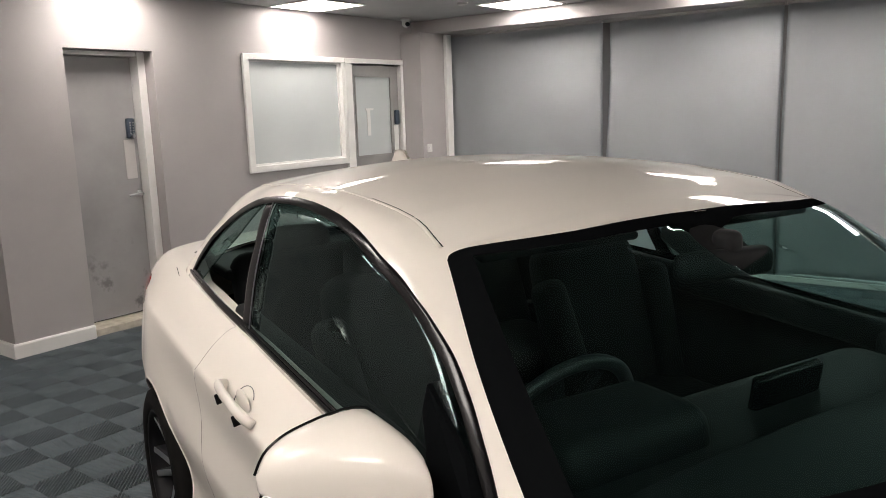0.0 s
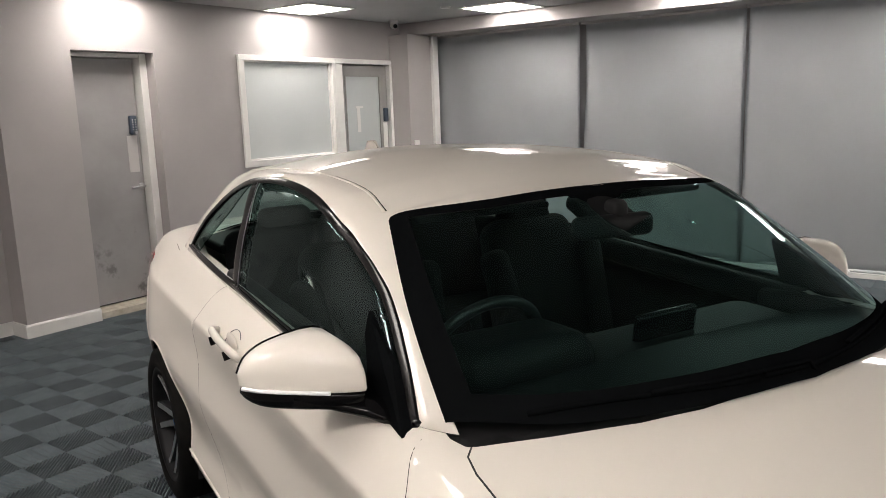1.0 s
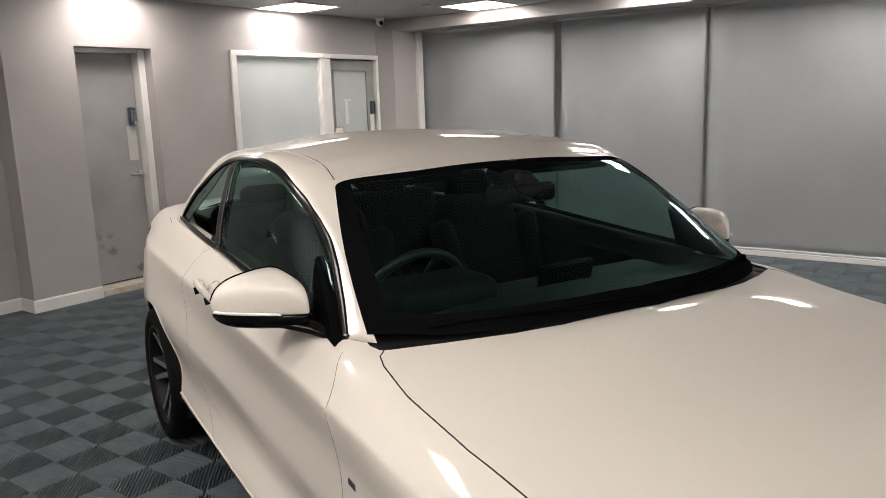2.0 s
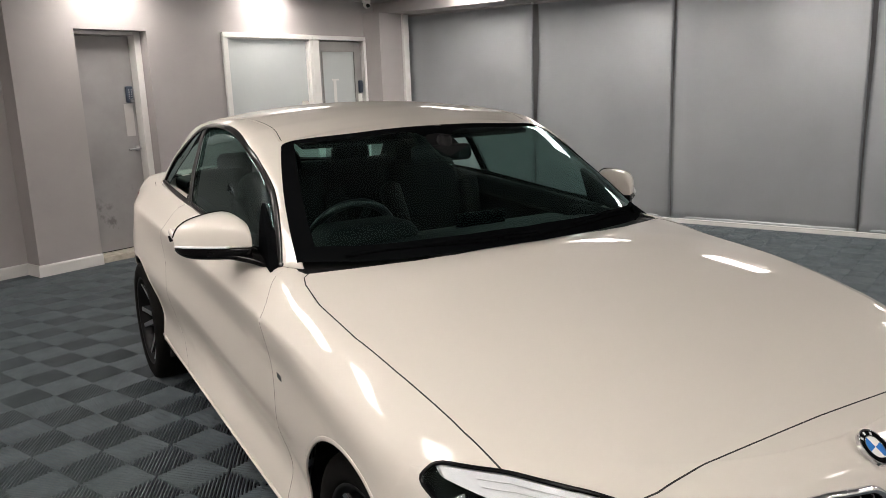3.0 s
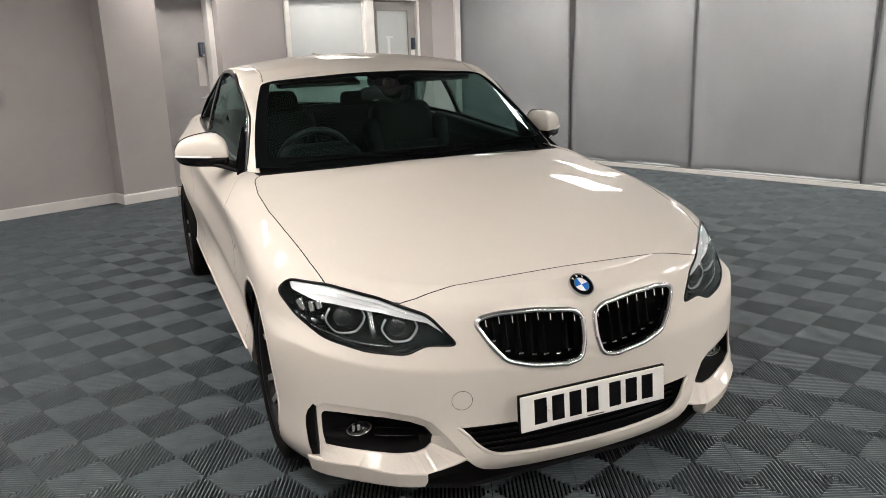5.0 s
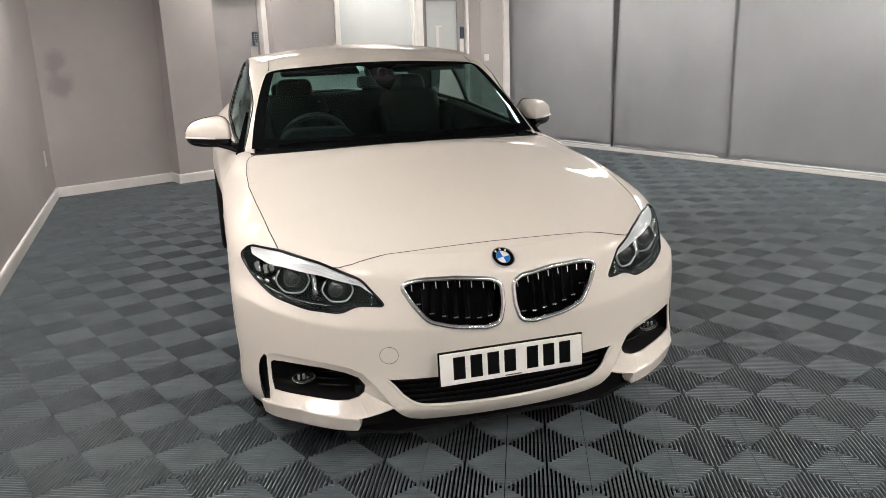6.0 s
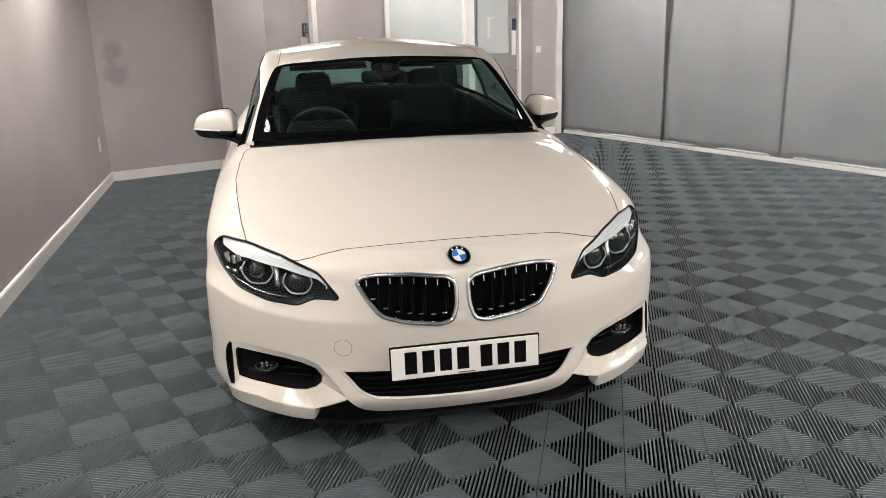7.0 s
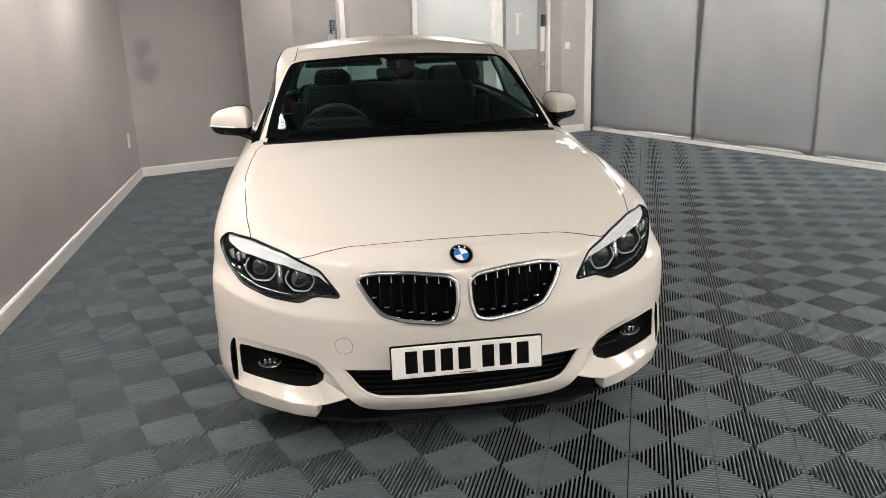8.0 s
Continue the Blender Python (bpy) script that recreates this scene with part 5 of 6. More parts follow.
part("ring", put(disc(0.0385, 0.041, -0.004, 0.006), turn), M_CHROME, b, smooth=False)
part("band", put(disc(0.025, 0.0385, 0.0, 0.0045), turn), M_BAND, b)
part("inner_ring", put(disc(0.0242, 0.0258, 0.0, 0.0055), turn), M_CHROME, b)
spin = radians(8)
for k in range(4):
    part("quarter", put(disc(0.0, 0.0244, 0.0, 0.005, spin + k * math.pi / 2, spin + (k + 1) * math.pi / 2, 10), turn), M_BLUE if k % 2 else M_ENAMEL, b)
for a in (125, 90, 55):
    part("mark", put(boxes((-0.0035, 0.0035, -0.003, 0.003, 0.0045, 0.0052)), turn @ Matrix.Rotation(radians(a), 4, "Z") @ Matrix.Translation((0.032, 0, 0))), M_ENAMEL, b)

# number plate with plain bars
plate = new("number_plate")
plate.parent = car
plate["label"] = "white number plate with seven black bars in a black frame"
lean = Matrix.Translation((0, -0.006, 0.382)) @ Matrix.Rotation(radians(-4), 4, "X")
part("frame", lump((0.532, 0.012, 0.120), 0.004, lean @ Matrix.Translation((0, 0.007, 0.001))), M_GLOSS, plate)
part("board", lump((0.522, 0.006, 0.112), 0.0025, lean @ Matrix.Translation((0, 0.0, 0))), M_PLATE, plate)
part("plinth", lump((0.50, 0.05, 0.095), 0.012, lean @ Matrix.Translation((0, 0.037, 0.0))), M_PAINT, plate, "white plinth behind the plate", smooth=True)
x = -0.219
for k in range(7):
    part("bar", boxes((x + 0.004, x + 0.046, -0.0042, -0.003, -0.038, 0.041)), M_GLOSS, plate).matrix_local = lean
    x += 0.05 + (0.033 if k == 3 else 0.011)
part("small_bar", boxes((-0.03, 0.03, -0.0038, -0.003, -0.0515, -0.048)), M_DARKMETAL, plate).matrix_local = lean
part("screw_cap", lump((0.011, 0.004, 0.011), 0.002, lean @ Matrix.Translation((-0.165, -0.0055, 0.0))), M_ENAMEL, plate)


def door_handle(s):
    d = DOORS[s]
    hs = new("door_handle")
    hs.parent = d
    hs["label"] = "body coloured pull handle"
    path = []
    for v, z, o in ((2.36, 0.896, 0.0), (2.375, 0.899, 0.022), (2.42, 0.904, 0.034), (2.50, 0.911, 0.036), (2.57, 0.918, 0.03), (2.60, 0.920, 0.0)):
        p, n = flank(v, z)
        q = p + n * o
        path.append(Vector((q.x * s, q.y, q.z)))
    part("grip", sweep(resample(path, False, 0.01), False, 0.015, 0.011, (s, 0, 0), 10), M_PAINT, hs, smooth=True)
    p, n = flank(2.46, 0.914)
    m = Matrix.Translation((p.x * s, p.y, p.z)) @ Matrix.Diagonal((0.12, 1.2, 0.75, 1))
    bm = bmesh.new()
    bmesh.ops.create_uvsphere(bm, u_segments=24, v_segments=12, radius=0.045, matrix=m)
    part("dish", bm, M_PAINT, hs, smooth=True)
    # dark arc stands in for the shade of a sunken dish
    rim = []
    for a in np.linspace(-0.6, 2.6, 18):
        p, n = flank(2.462 + 0.052 * math.cos(a), 0.916 + 0.034 * math.sin(a))
        q = p + n * 0.0012
        rim.append(Vector((q.x * s, q.y, q.z)))
    part("dish_shade_line", sweep(rim, False, 0.0011, 0.0012, (s, 0, 0), 6), M_DARKMETAL, hs, "dark line standing in for the shade at the handle dish", smooth=True)
    for v, z, o in ((2.40, 0.902, 0.029), (2.53, 0.914, 0.034)):
        p, n = flank(v, z)
        part("seam", lump((0.0205, 0.0022, 0.027), 0.0008, Matrix.Translation(((p.x + o) * s, v, z)) @ Matrix.Rotation(radians(12 * s), 4, "Y")), M_GLOSS, hs, "dark gap in the handle")


def door_mirror(s):
    """Body coloured shell on a black foot, an indicator strip along its lower edge."""
    m = new("door_mirror")
    m.parent = car
    m["label"] = "white door mirror with a black foot and indicator strip"

    def shell(bottom, height, v_back, inset, profile):
        """D-shaped sections from the inboard end out to the swept tip."""
        bm = bmesh.new()
        rings = []
        for a in (0.0, 0.02, 0.06, 0.14, 0.24, 0.36, 0.48, 0.6, 0.7, 0.79, 0.87, 0.93, 0.97, 0.99, 1.0):
            u = 0.803 + 0.219 * a - inset * (1 if a > 0.5 else -1)
            end = min(1.0, 0.72 + 4.6 * a) if a < 0.06 else (1.0 if a < 0.9 else max(0.25, math.sqrt(max(0.0, 1 - ((a - 0.9) / 0.104) ** 2))))
            front = v_back - (v_back - (1.638 + inset + 0.152 * a**1.45)) * end
            tall = bottom + height * profile(a)
            ring = []
            for k in range(15):
                th = math.pi / 2 * k / 14
                ring.append(bm.verts.new((s * u, v_back - (v_back - front) * math.cos(th) ** 0.5, bottom + (tall - bottom) * math.sin(th) ** 0.62)))
            ring += [bm.verts.new((s * u, v_back, bottom + (tall - bottom) * f)) for f in (0.66, 0.33, 0.0)]
            ring.append(bm.verts.new((s * u, v_back * 0.5 + front * 0.5, bottom)))
            rings.append(ring)
        n = len(rings[0])
        for r, q in zip(rings, rings[1:]):
            for i in range(n):
                bm.faces.new((r[i], r[(i + 1) % n], q[(i + 1) % n], q[i]))
        bm.faces.new(rings[0])
        bm.faces.new(rings[-1])
        bmesh.ops.recalc_face_normals(bm, faces=bm.faces)
        es = [e for e in bm.edges if e.calc_face_angle(0) > 1.0]
        bmesh.ops.bevel(bm, geom=es, offset=0.006, segments=2, affect="EDGES", profile=0.5)
        return bm

    crest = curve([(0, 0.56), (0.03, 0.70), (0.08, 0.86), (0.15, 0.96), (0.22, 1.0), (0.3, 1.01), (0.45, 0.98), (0.6, 0.92), (0.74, 0.84), (0.86, 0.71), (0.94, 0.55), (1, 0.28)])
    rim = [Vector((s * (0.803 + 0.219 * a), 1.834, 1.010 + 0.098 * crest(a))) for a in np.linspace(0.0, 1.0, 30)]
    part("rim", sweep(rim, False, 0.0028, 0.0022, (0, 0, 1), 8), M_GLOSS, m, "gloss black rim behind the shell", smooth=True)
    part("cap", shell(1.010, 0.098, 1.832, 0.0, crest), M_PAINT, m, "white mirror shell", smooth=True)
    bm = shell(1.010, 0.054, 1.830, 0.002, curve([(0, 1.0), (0.5, 0.97), (0.8, 0.85), (0.95, 0.55), (1, 0.25)]))
    for v in bm.verts:
        v.co.z = 1.009 - (v.co.z - 1.010) * 0.9
    bmesh.ops.reverse_faces(bm, faces=bm.faces)
    part("lower_shell", bm, M_GLOSS, m, "gloss black lower shell", smooth=True)
    path = [Vector((s * u, v, z)) for u, v, z in ((1.021, 1.80, 1.014), (1.0, 1.768, 1.014), (0.97, 1.738, 1.014), (0.93, 1.703, 1.014), (0.885, 1.667, 1.014))]
    part("indicator", sweep(resample(path, False, 0.01), False, 0.006, 0.004, (0, 0, 1), 8), M_DRL, m, "clear indicator strip", smooth=True)
    part("glass", lump((0.12, 0.004, 0.06), 0.002, Matrix.Translation((0.89 * s, 1.832, 1.045))), M_MIRROR, m)
    bm = sweep([Vector((s * u, v, z)) for u, v, z in ((0.92, 1.765, 0.99), (0.85, 1.73, 0.982), (0.785, 1.68, 0.966), (0.74, 1.63, 0.95))], False, 0.06, 0.020, (0, 0, 1), 12)
    part("foot", bm, M_GLOSS, m, "gloss black foot", smooth=True)
    # black corner piece at the window's front
    bm = bmesh.new()
    pts = [(1.535, 0.945), (1.82, 0.965), (1.83, 1.12), (1.68, 1.045)]
    a = [flank(v, z, UP_TREE if z > 0.98 else None)[0] for v, z in pts]
    o = [bm.verts.new((s * (p.x + 0.006), p.y, p.z)) for p in a]
    i = [bm.verts.new((s * (p.x - 0.02), p.y, p.z)) for p in a]
    bm.faces.new(o)
    bm.faces.new(i[::-1])
    for k in range(4):
        bm.faces.new((o[k], o[(k + 1) % 4], i[(k + 1) % 4], i[k]))
    bmesh.ops.recalc_face_normals(bm, faces=bm.faces)
    part("corner_piece", bm, M_BAND, car, "gloss black corner piece at the window's front")
    if s > 0:
        m.matrix_local = Matrix.Translation((0.76, 1.64, 0)) @ Matrix.Rotation(radians(8), 4, "Z") @ Matrix.Diagonal((0.9, 0.9, 1, 1)) @ Matrix.Translation((-0.76, -1.64, 0))
    return m


for s in (1, -1):
    door_handle(s)
    door_mirror(s)
    # side badge and waist moulding
    p, n = flank(1.31, 0.69)
    part("wing_badge", lump((0.004, 0.045, 0.018), 0.0015, Matrix.Translation((p.x * s, p.y, p.z)) @ Matrix.Rotation(radians(4 * s), 4, "Z")), M_CHROME, car, "small chrome wing badge")
    pts = []
    for v, z in ((1.60, 0.958), (2.07, 0.978), (2.63, 1.021), (3.3, 1.048), (3.43, 1.053)):
        q, n = flank(v, z + 0.004, UP_TREE)
        pts.append(Vector((s * (q.x + 0.003), q.y, q.z)))
    part("waist_moulding", sweep(resample(pts, False, 0.03), False, 0.004, 0.008, (0, 0, 1), 8), M_GLOSS, car, "gloss black waist moulding", smooth=True)
    q0, q1 = flank(2.655, 1.035, UP_TREE)[0], flank(2.755, 1.345, UP_TREE)[0]
    part("pillar_seam", sweep([Vector((s * (q0.x * (1 - f) + q1.x * f + 0.004 + 0.012 * math.sin(math.pi * f)), q0.y * (1 - f) + q1.y * f, q0.z * (1 - f) + q1.z * f)) for f in np.linspace(0, 1, 9)], False, 0.0018, 0.002, (s, 0, 0), 6), M_DARKMETAL, car, "bright edge of the door window", smooth=True)
    # waterline seam on the sill
    pts = []
    for v, z in ((1.28, 0.252), (1.9, 0.272), (2.6, 0.302), (3.16, 0.328)):
        q, n = flank(v, z)
        pts.append(Vector((s * (q.x + 0.002), q.y, q.z)))
    part("sill_edge", sweep(resample(pts, False, 0.05), False, 0.004, 0.006, (s, 0, 0), 8), M_PAINT, car, smooth=True)


def wiper(pts, rest):
    w = new("wiper")
    w.parent = car
    w["label"] = "black windscreen wiper arm and blade"
    part("blade", sweep([Vector(p) for p in rest], False, 0.004, 0.006, (0, 0, 1), 8), M_BAND, w, smooth=True)
    part("arm", sweep([Vector(p) for p in pts], False, 0.007, 0.005, (0, 0, 1), 8), M_BAND, w, smooth=True)


def screen(u, v, o):
    p, n, _, _ = UP_TREE.ray_cast(Vector((max(abs(u), 0.003), v, 3)), Vector((0, 0, -1)))
    n = n if n.z > 0 else -n
    return (p.x * (-1 if u < 0 else 1) + n.x * o * (-1 if u < 0 else 1), p.y + n.y * o, p.z + n.z * o)


wiper([(0.60, 1.40, 0.965), screen(0.56, 1.40, 0.02), screen(0.36, 1.315, 0.018), screen(0.18, 1.262, 0.014)], [screen(u, 1.236 + 0.42 * abs(u) ** 1.8, 0.008) for u in np.linspace(-0.12, 0.50, 9)])
wiper([(0.05, 1.225, 0.965), screen(0.0, 1.242, 0.018), screen(-0.2, 1.262, 0.016), screen(-0.38, 1.305, 0.013)], [screen(u, 1.232 + 0.42 * abs(u) ** 1.8, 0.008) for u in np.linspace(-0.14, -0.60, 9)])

# roof aerial
bm = lump((0.05, 0.17, 0.065), 0.018, Matrix.Translation((0, 3.22, 1.405)), 4, lambda c: (c.x * (0.35 if c.z > 0 else 1), c.y * (0.35 if c.z > 0 else 1) + (0.03 if c.z > 0 else 0), c.z))
part("aerial", bm, M_PAINT, car, "white shark fin aerial", smooth=True)


# ---------------------------------------------------------------- car: wheels
def wheel():
    w = new("wheel")
    w["label"] = "five double-spoke two-tone alloy wheel with low tyre"
    prof = [(-0.112, 0.225), (-0.116, 0.25), (-0.116, 0.285), (-0.106, 0.308), (-0.085, 0.316), (-0.04, 0.318), (-0.038, 0.311), (-0.030, 0.311), (-0.028, 0.318), (0.028, 0.318), (0.030, 0.311), (0.038, 0.311), (0.04, 0.318), (0.085, 0.316), (0.106, 0.308), (0.116, 0.285), (0.117, 0.262), (0.114, 0.246), (0.108, 0.235), (0.10, 0.228)]
    part("tyre", lathe(prof, 72), M_RUBBER, w, "black low-profile tyre", smooth=True)
    part("rim", lathe([(0.098, 0.226), (0.104, 0.234), (0.108, 0.237), (0.110, 0.234), (0.106, 0.224), (0.09, 0.214), (0.05, 0.206), (-0.1, 0.2), (-0.1, 0.225)], 72), M_BARREL, w, smooth=True)
    part("brake_disc", lathe([(-0.02, 0.06), (-0.02, 0.158), (0.004, 0.158), (0.004, 0.06)], 48), M_DISC, w, "steel brake disc", smooth=False)
    part("hub", lathe([(-0.05, 0.075), (0.05, 0.075), (0.062, 0.066), (0.066, 0.05), (0.066, 0.036), (0.062, 0.034)], 40), M_GREYALLOY, w, smooth=True)
    part("cap", lathe([(0.060, 0.034), (0.068, 0.032), (0.071, 0.02), (0.072, 0.0)], 32), M_GLOSS, w, "black hub cap", smooth=True)
    part("cap_mark", lathe([(0.0705, 0.013), (0.0728, 0.012), (0.0735, 0.0)], 24), M_BLUE, w, "blue hub mark", smooth=True)
    for k in range(5):
        for side in (1, -1):
            a = 2 * math.pi * k / 5 + 0.3
            bm, fm = bmesh.new(), bmesh.new()
            secs, tops = [], []
            for f in np.linspace(0, 1, 7):
                r = 0.045 + 0.176 * f
                off = side * (0.017 + 0.033 * f**1.3)
                x = 0.060 + 0.016 * math.sin(math.pi * f * 0.5) + 0.020 * f**3
                wd = 0.0165 - 0.002 * f
                secs.append([(x - 0.045, off - wd, r), (x - 0.006, off - wd, r), (x, off - wd * 0.8, r), (x, off + wd * 0.8, r), (x - 0.006, off + wd, r), (x - 0.045, off + wd, r)])
                tops.append([(x + 0.0012, off - wd * 0.78, r), (x + 0.0012, off + wd * 0.78, r)])
            rot = Matrix.Rotation(a, 4, "X")
            for target, rows in ((bm, secs), (fm, tops)):
                vs = [[target.verts.new(rot @ Vector(p)) for p in row] for row in rows]
                for r, q in zip(vs, vs[1:]):
                    for i in range(len(r) if target is bm else 1):
                        target.faces.new((r[i], r[(i + 1) % len(r)], q[(i + 1) % len(r)], q[i]))
                bmesh.ops.recalc_face_normals(target, faces=target.faces)
            part("spoke", bm, M_GREYALLOY, w)
            for fc in fm.faces:
                if fc.normal.x < 0:
                    fc.normal_flip()
            bmesh.ops.solidify(fm, geom=fm.faces[:], thickness=0.001)
            part("spoke_face", fm, M_ALLOY, w, "machined spoke face")
    for k in range(5):
        a = 2 * math.pi * (k + 0.5) / 5 + 0.3
        part("bolt", put(lathe([(0.05, 0.009), (0.064, 0.009), (0.066, 0.006), (0.066, 0.0)], 12), Matrix.Translation((0, -0.055 * math.sin(a), 0.055 * math.cos(a)))), M_DARKMETAL, w)
    return w


first_wheel = wheel()
first_wheel.parent = car
first_wheel.matrix_local = pose(0.738, AXLES[0], 0.317)
for x, y, rz, rx in ((-0.738, AXLES[0], 180, 40), (0.778, AXLES[1], 0, 25), (-0.778, AXLES[1], 180, 10)):
    w = copy_thing(first_wheel, pose(x, y, 0.317, 0, 0, rz) @ Matrix.Rotation(radians(rx), 4, "X"))
for s in (1, -1):
    for v in AXLES:
        bm = bmesh.new()
        rows = [[bm.verts.new((s * u, v + 0.365 * math.cos(a), 0.325 + 0.365 * math.sin(a))) for a in np.linspace(-0.35, math.pi + 0.35, 28)] for u in (0.50, 0.845)]
        for i in range(27):
            bm.faces.new((rows[0][i], rows[0][i + 1], rows[1][i + 1], rows[1][i]))
        bmesh.ops.solidify(bm, geom=bm.faces[:], thickness=0.004)
        part("wheel_arch_liner", bm, M_SOFT, car, "black wheel arch liner", smooth=True)
part("underbody", lump((1.16, 3.7, 0.34), 0.05, Matrix.Translation((0, 2.2, 0.36))), M_SOFT, car, "dark underbody and cabin floor")
part("undertray", prism([(-0.40, 0.085), (0.40, 0.085), (0.60, 0.19), (0.72, 0.30), (0.76, 0.43), (-0.76, 0.43), (-0.72, 0.30), (-0.60, 0.19)], 0.128, 0.142), M_SOFT, car, "dark undertray behind the bumper")
part("undertray", boxes((-0.56, 0.56, 0.434, 1.4, 0.128, 0.142)), M_SOFT, car, "dark tray below the engine")
part("air_dam", boxes((-0.52, 0.52, 0.16, 0.175, 0.143, 0.30)), M_SOFT, car, "dark panel behind the bumper's foot")
part("engine_cover", lump((1.2, 0.8, 0.2), 0.05, Matrix.Translation((0, 0.85, 0.62))), M_SOFT, car, "dark mass under the bonnet")

# ---------------------------------------------------------------- car: cabin
part("dashboard", lump((1.24, 0.48, 0.30), 0.08, Matrix.Translation((0, 1.65, 0.78)), 5, lambda c: (c.x * (0.98 if c.z > 0 else 1), c.y + (0.10 if c.z < 0 else 0), c.z + (0.02 if c.y > 0 and c.z > 0 else 0))), M_SOFT, car, "dark dashboard", smooth=True)
part("instrument_hood", lump((0.40, 0.22, 0.12), 0.05, Matrix.Translation((-0.37, 1.76, 0.965)), 5, lambda c: (c.x * (0.85 if c.z > 0 else 1), c.y, c.z)), M_SOFT, car, "hood over the instruments", smooth=True)
part("display", lump((0.22, 0.025, 0.085), 0.010, Matrix.Translation((0.10, 1.715, 0.972)) @ Matrix.Rotation(radians(8), 4, "X")), M_GLOSS, car, "dark upright screen on the dashboard", smooth=True)
st = new("steering_wheel")
st.parent = car
st["label"] = "black leather steering wheel"
tilt = Matrix.Translation((-0.365, 1.91, 0.92)) @ Matrix.Rotation(radians(-66), 4, "X")
part("rim", put(sweep([Vector((0.178 * math.cos(a), 0.178 * math.sin(a), 0)) for a in np.linspace(0, 2 * math.pi, 49)[:-1]], True, 0.016, 0.014, (0, 0, 1), 10), tilt), M_LEATHER, st, smooth=True)
part("boss", put(lump((0.15, 0.13, 0.05), 0.022), tilt), M_SOFT, st, smooth=True)
for a in (0, 180, 250, 290):
    part("spoke", put(lump((0.12, 0.03, 0.014), 0.005), tilt @ Matrix.Rotation(radians(a), 4, "Z") @ Matrix.Translation((0.115, 0, 0))), M_SOFT, st, smooth=True)


def seat(x):
    st = new("seat")
    st.parent = car
    st["label"] = "black front seat with a headrest"
    part("cushion", lump((0.50, 0.52, 0.16), 0.06, Matrix.Translation((x, 2.28, 0.62))), M_SEAT, st, smooth=True)
    m = Matrix.Translation((x, 2.60, 0.86)) @ Matrix.Rotation(radians(-20), 4, "X")
    part("backrest", lump((0.48, 0.15, 0.58), 0.06, m, 5, lambda c: (c.x * (0.78 if c.z > 0 else 1), c.y, c.z)), M_SEAT, st, smooth=True)
    for k in (1, -1):
        part("bolster", lump((0.09, 0.12, 0.44), 0.04, m @ Matrix.Translation((0.2 * k, -0.07, -0.05)) @ Matrix.Rotation(radians(6 * k), 4, "Y"), 4), M_SEAT, st, smooth=True)
        part("headrest_post", tube(bmesh.new(), (x + 0.06 * k, 2.69, 1.08), (x + 0.06 * k, 2.71, 1.17), 0.006), M_DARKMETAL, st, "dark headrest post")
    part("headrest", lump((0.245, 0.10, 0.16), 0.045, Matrix.Translation((x, 2.70, 1.155)) @ Matrix.Rotation(radians(-10), 4, "X"), 5, lambda c: (c.x * (0.85 if c.z > 0 else 1), c.y, c.z)), M_SEAT, st, smooth=True)
    part("bright_clip", lump((0.02, 0.006, 0.008), 0.002, Matrix.Translation((x + 0.13, 2.585, 1.10))), M_CHROME, st)


for x in (-0.365, 0.365):
    seat(x)
part("rear_bench", lump((1.16, 0.5, 0.2), 0.07, Matrix.Translation((0, 3.05, 0.62))), M_SEAT, car, "black rear seat cushion", smooth=True)
part("rear_backrest", lump((1.2, 0.14, 0.5), 0.06, Matrix.Translation((0, 3.36, 0.86)) @ Matrix.Rotation(radians(-22), 4, "X")), M_SEAT, car, "black rear seat back", smooth=True)
for x in (-0.33, 0.33):
    part("rear_headrest", lump((0.23, 0.09, 0.13), 0.04, Matrix.Translation((x, 3.45, 1.11))), M_SEAT, car, "black rear headrest", smooth=True)
part("parcel_shelf", lump((1.24, 0.5, 0.04), 0.015, Matrix.Translation((0, 3.66, 1.025))), M_SOFT, car, "dark parcel shelf")
part("centre_console", lump((0.22, 0.9, 0.2), 0.05, Matrix.Translation((0, 2.15, 0.64))), M_SOFT, car, "dark centre console", smooth=True)
rv = new("rear_view_mirror")
rv.parent = car
rv["label"] = "black rear-view mirror hung from the windscreen"
part("shell", lump((0.24, 0.05, 0.062), 0.022, Matrix.Translation((-0.02, 1.79, 1.243)) @ Matrix.Rotation(radians(-10), 4, "Z"), 5), M_SOFT, rv, smooth=True)
part("stalk", lump((0.05, 0.06, 0.10), 0.02, Matrix.Translation((0, 1.80, 1.262))), M_SOFT, rv, smooth=True)
part("sensor_box", lump((0.15, 0.16, 0.05), 0.02, Matrix.Translation((0, 1.85, 1.272)) @ Matrix.Rotation(radians(26), 4, "X"), 4), M_SOFT, rv, smooth=True)
for s in (1, -1):
    part("corner_lining", lump((0.05, 0.26, 0.08), 0.025, Matrix.Translation((0.655 * s, 1.70, 0.935)) @ Matrix.Rotation(radians(8 * s), 4, "Z")), M_SOFT, car, "dark lining at the foot of the windscreen pillar", smooth=True)
    part("sun_visor", lump((0.42, 0.14, 0.02), 0.008, Matrix.Translation((0.30 * s, 2.03, 1.305)) @ Matrix.Rotation(radians(14), 4, "X")), M_SOFT, car, "dark folded sun visor")
    part("waist_lining", lump((0.05, 1.2, 0.09), 0.02, Matrix.Translation((0.715 * s, 2.32, 0.965)) @ Matrix.Rotation(radians(-3.5), 4, "X").inverted()), M_SOFT, car, "dark lining along the waist")

# ---------------------------------------------------------------- floor tiles
S, RIB = 0.2045, 0.01445
ANCHOR = Vector((1.910, -1.497, 0))


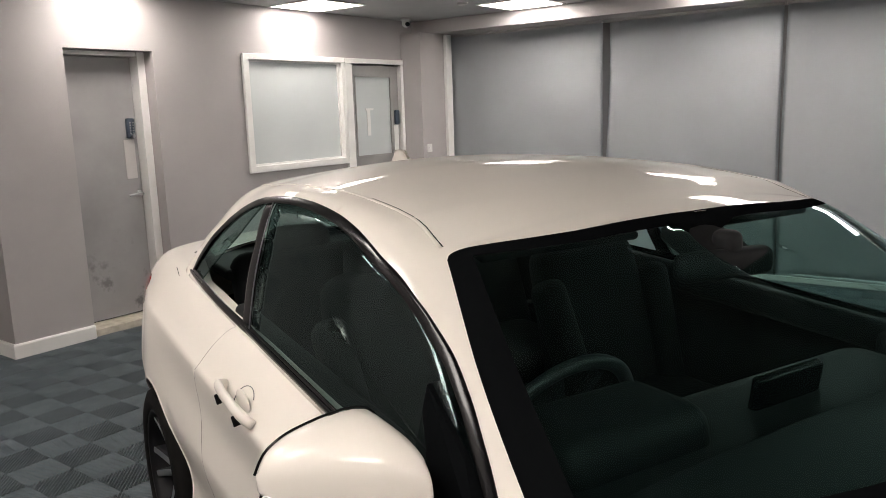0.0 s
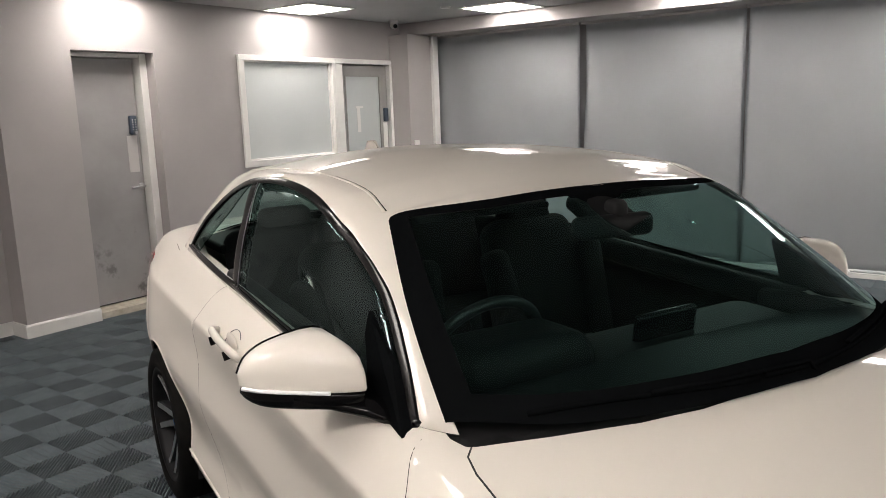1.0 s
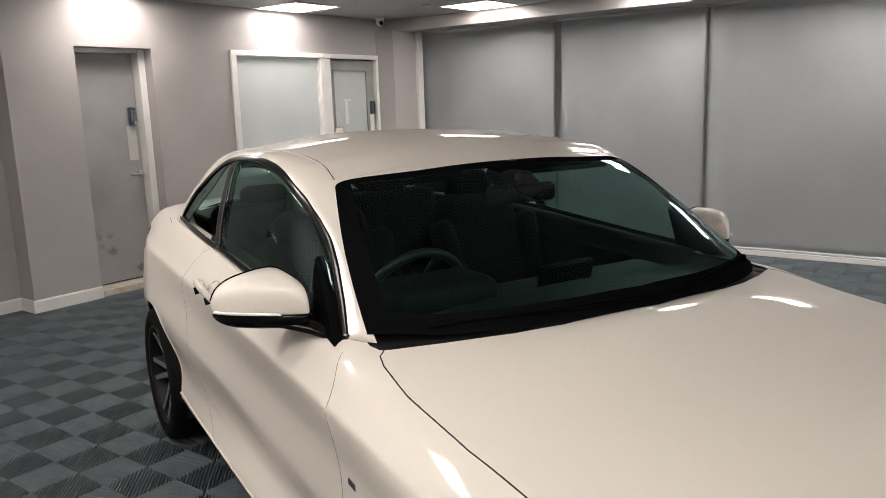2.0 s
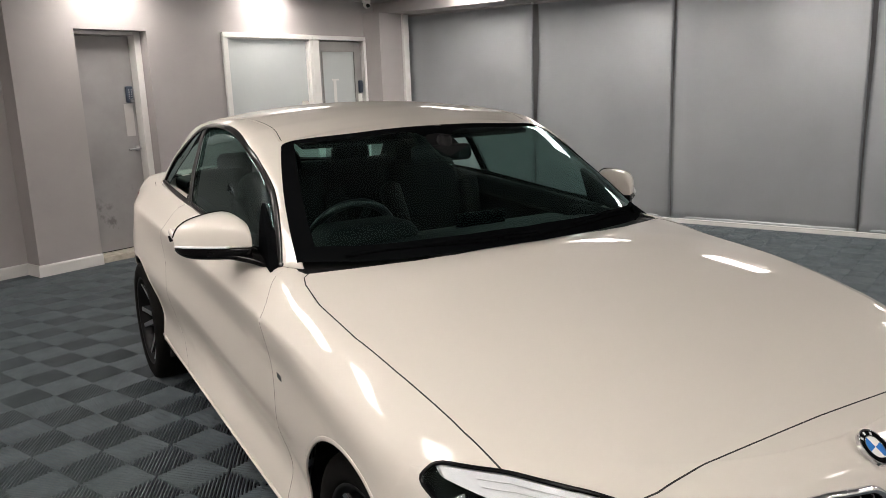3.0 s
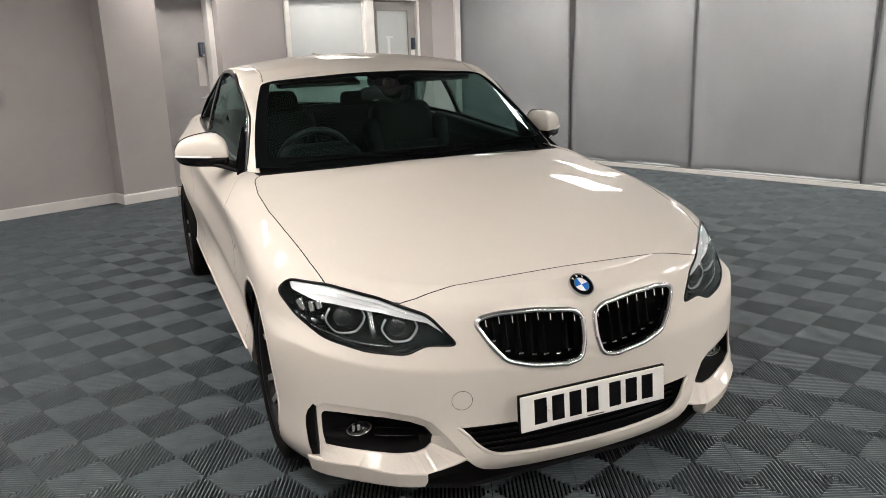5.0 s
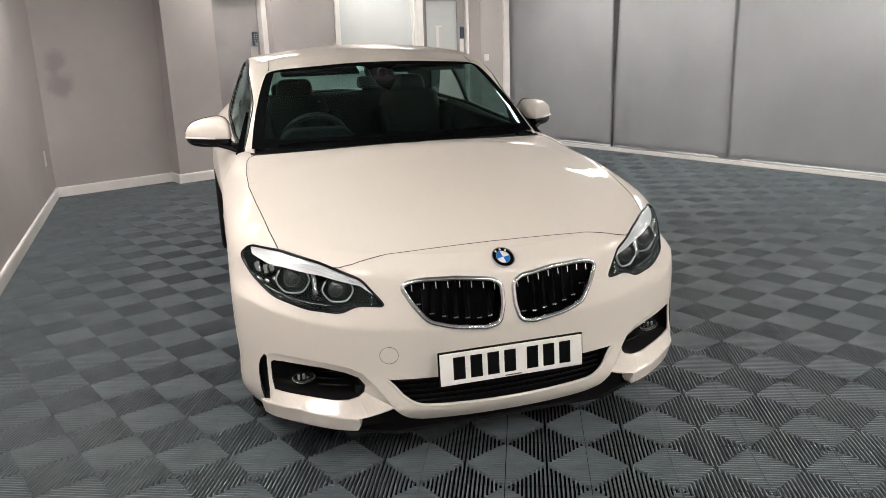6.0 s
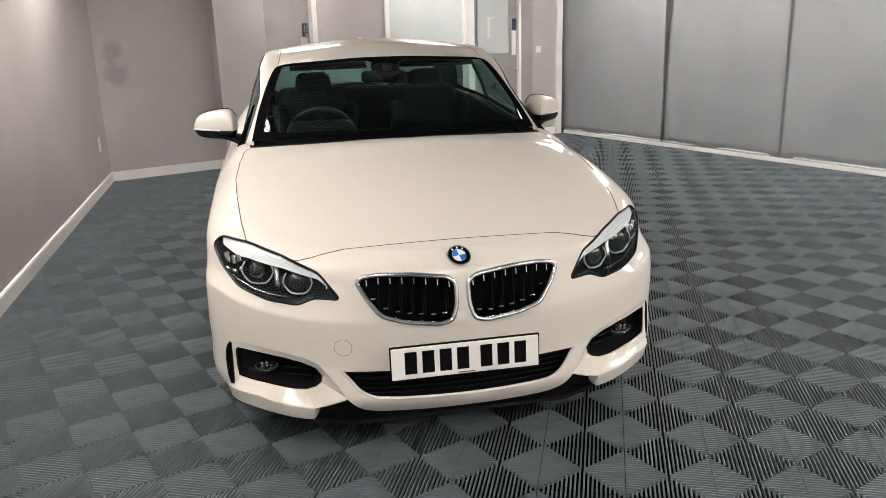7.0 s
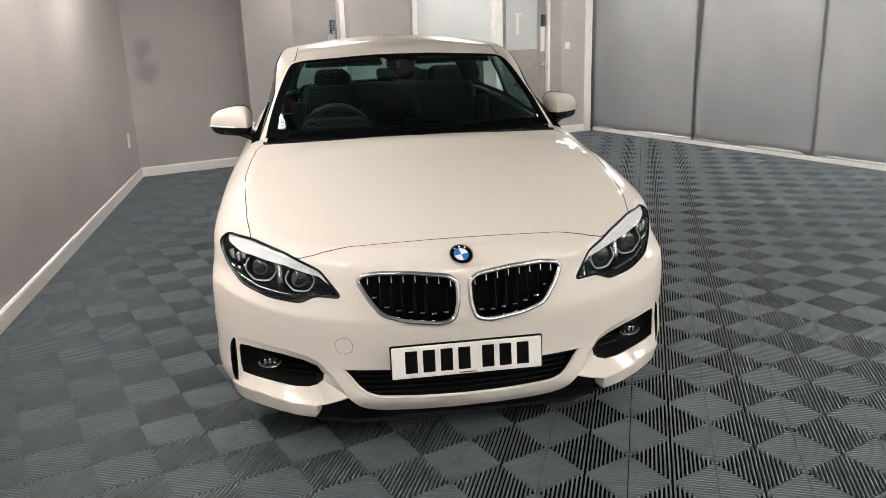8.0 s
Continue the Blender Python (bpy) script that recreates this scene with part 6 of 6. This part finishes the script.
def tile_mesh(name="tile"):
    """One ribbed tile, ribs square to each of its four edges, open slots between them."""
    side = S * math.sqrt(2)
    h = side / 2
    bm = bmesh.new()

    def bar(turn, x, half, y0, y1):
        m = Matrix.Rotation(turn, 3, "Z")
        a, b = x - half, x + half
        c, deep = (b - a) * 0.20, 0.0045
        lo = [(a, y0(a)), (b, y0(b)), (b, y1), (a, y1)]
        top = [bm.verts.new(m @ Vector((p[0] + (c if k in (0, 3) else -c), p[1], 0.0))) for k, p in enumerate(lo)]
        bot = [bm.verts.new(m @ Vector((p[0], p[1], -0.0145))) for p in lo]
        mid = [bm.verts.new(m @ Vector((p[0], p[1], -deep))) for p in lo]
        bm.faces.new(top)
        for s, t in ((mid, top), (bot, mid)):
            bm.faces.new((s[1], s[2], t[2], t[1]))
            bm.faces.new((s[3], s[0], t[0], t[3]))
        bm.faces.new((mid[2], mid[3], top[3], top[2]))
        bm.faces.new((bot[2], bot[3], mid[3], mid[2]))

    n = round(side / RIB)
    pitch = side / n
    for q in range(4):
        for i in range(n):
            x = -h + (i + 0.5) * pitch
            if h - 0.002 - abs(x) < 0.004:
                continue
            bar(q * math.pi / 2, x, pitch * 0.20, lambda a: -h + 0.0015, -abs(x) - 0.001)
    me = bpy.data.meshes.new(name)
    bm.normal_update()
    bm.to_mesh(me)
    bm.free()
    me.materials.append(M_TILE)
    return me


TILE = tile_mesh()
floor_tiles = thing("floor_tiles", "interlocking dark grey ribbed plastic floor tiles", "floor tiles", kind="structure")
room = [tuple(LEFT_END), tuple(CORNER), (2.37, 5.595), (2.37, WY), (2.935, WY), (2.935, 5.58), (3.63, 5.58), (3.63, WY), (6.585, WY), (6.585, 5.115), (7.40, 5.115), (7.40, Y0)]
cells = []
for i in range(-60, 60):
    for j in range(-60, 60):
        p = ANCHOR + Vector((S * (i + j + 1), S * (i - j), 0))
        if any(inside((p.x + a, p.y + b), room) for a, b in ((0, 0), (0.19, 0), (-0.19, 0), (0, 0.19), (0, -0.19))):
            cells.append(p)
near = sorted(cells, key=lambda p: (p - Vector((0.2, -1.6, 0))).length)
turn = Matrix.Rotation(radians(45), 4, "Z")
for p in near[:300]:
    ob = new("tile", TILE)
    ob.parent = floor_tiles
    ob.matrix_local = Matrix.Translation(p) @ turn
co = np.empty(len(TILE.vertices) * 3)
TILE.vertices.foreach_get("co", co)
co = co.reshape(-1, 3) @ np.array(turn.to_3x3()).T
faces = [tuple(p.vertices) for p in TILE.polygons]
verts, polys = [], []
for p in near[300:]:
    k = len(verts)
    verts += [(x + p.x, y + p.y, z) for x, y, z in co.tolist()]
    polys += [tuple(i + k for i in f) for f in faces]
rest = bpy.data.meshes.new("far_tiles")
rest.from_pydata(verts, [], polys)
rest.materials.append(M_TILE)
ob = new("far_tiles", rest)
ob.parent = floor_tiles
tagged(ob, "more of the same ribbed tiles", kind="stuff")
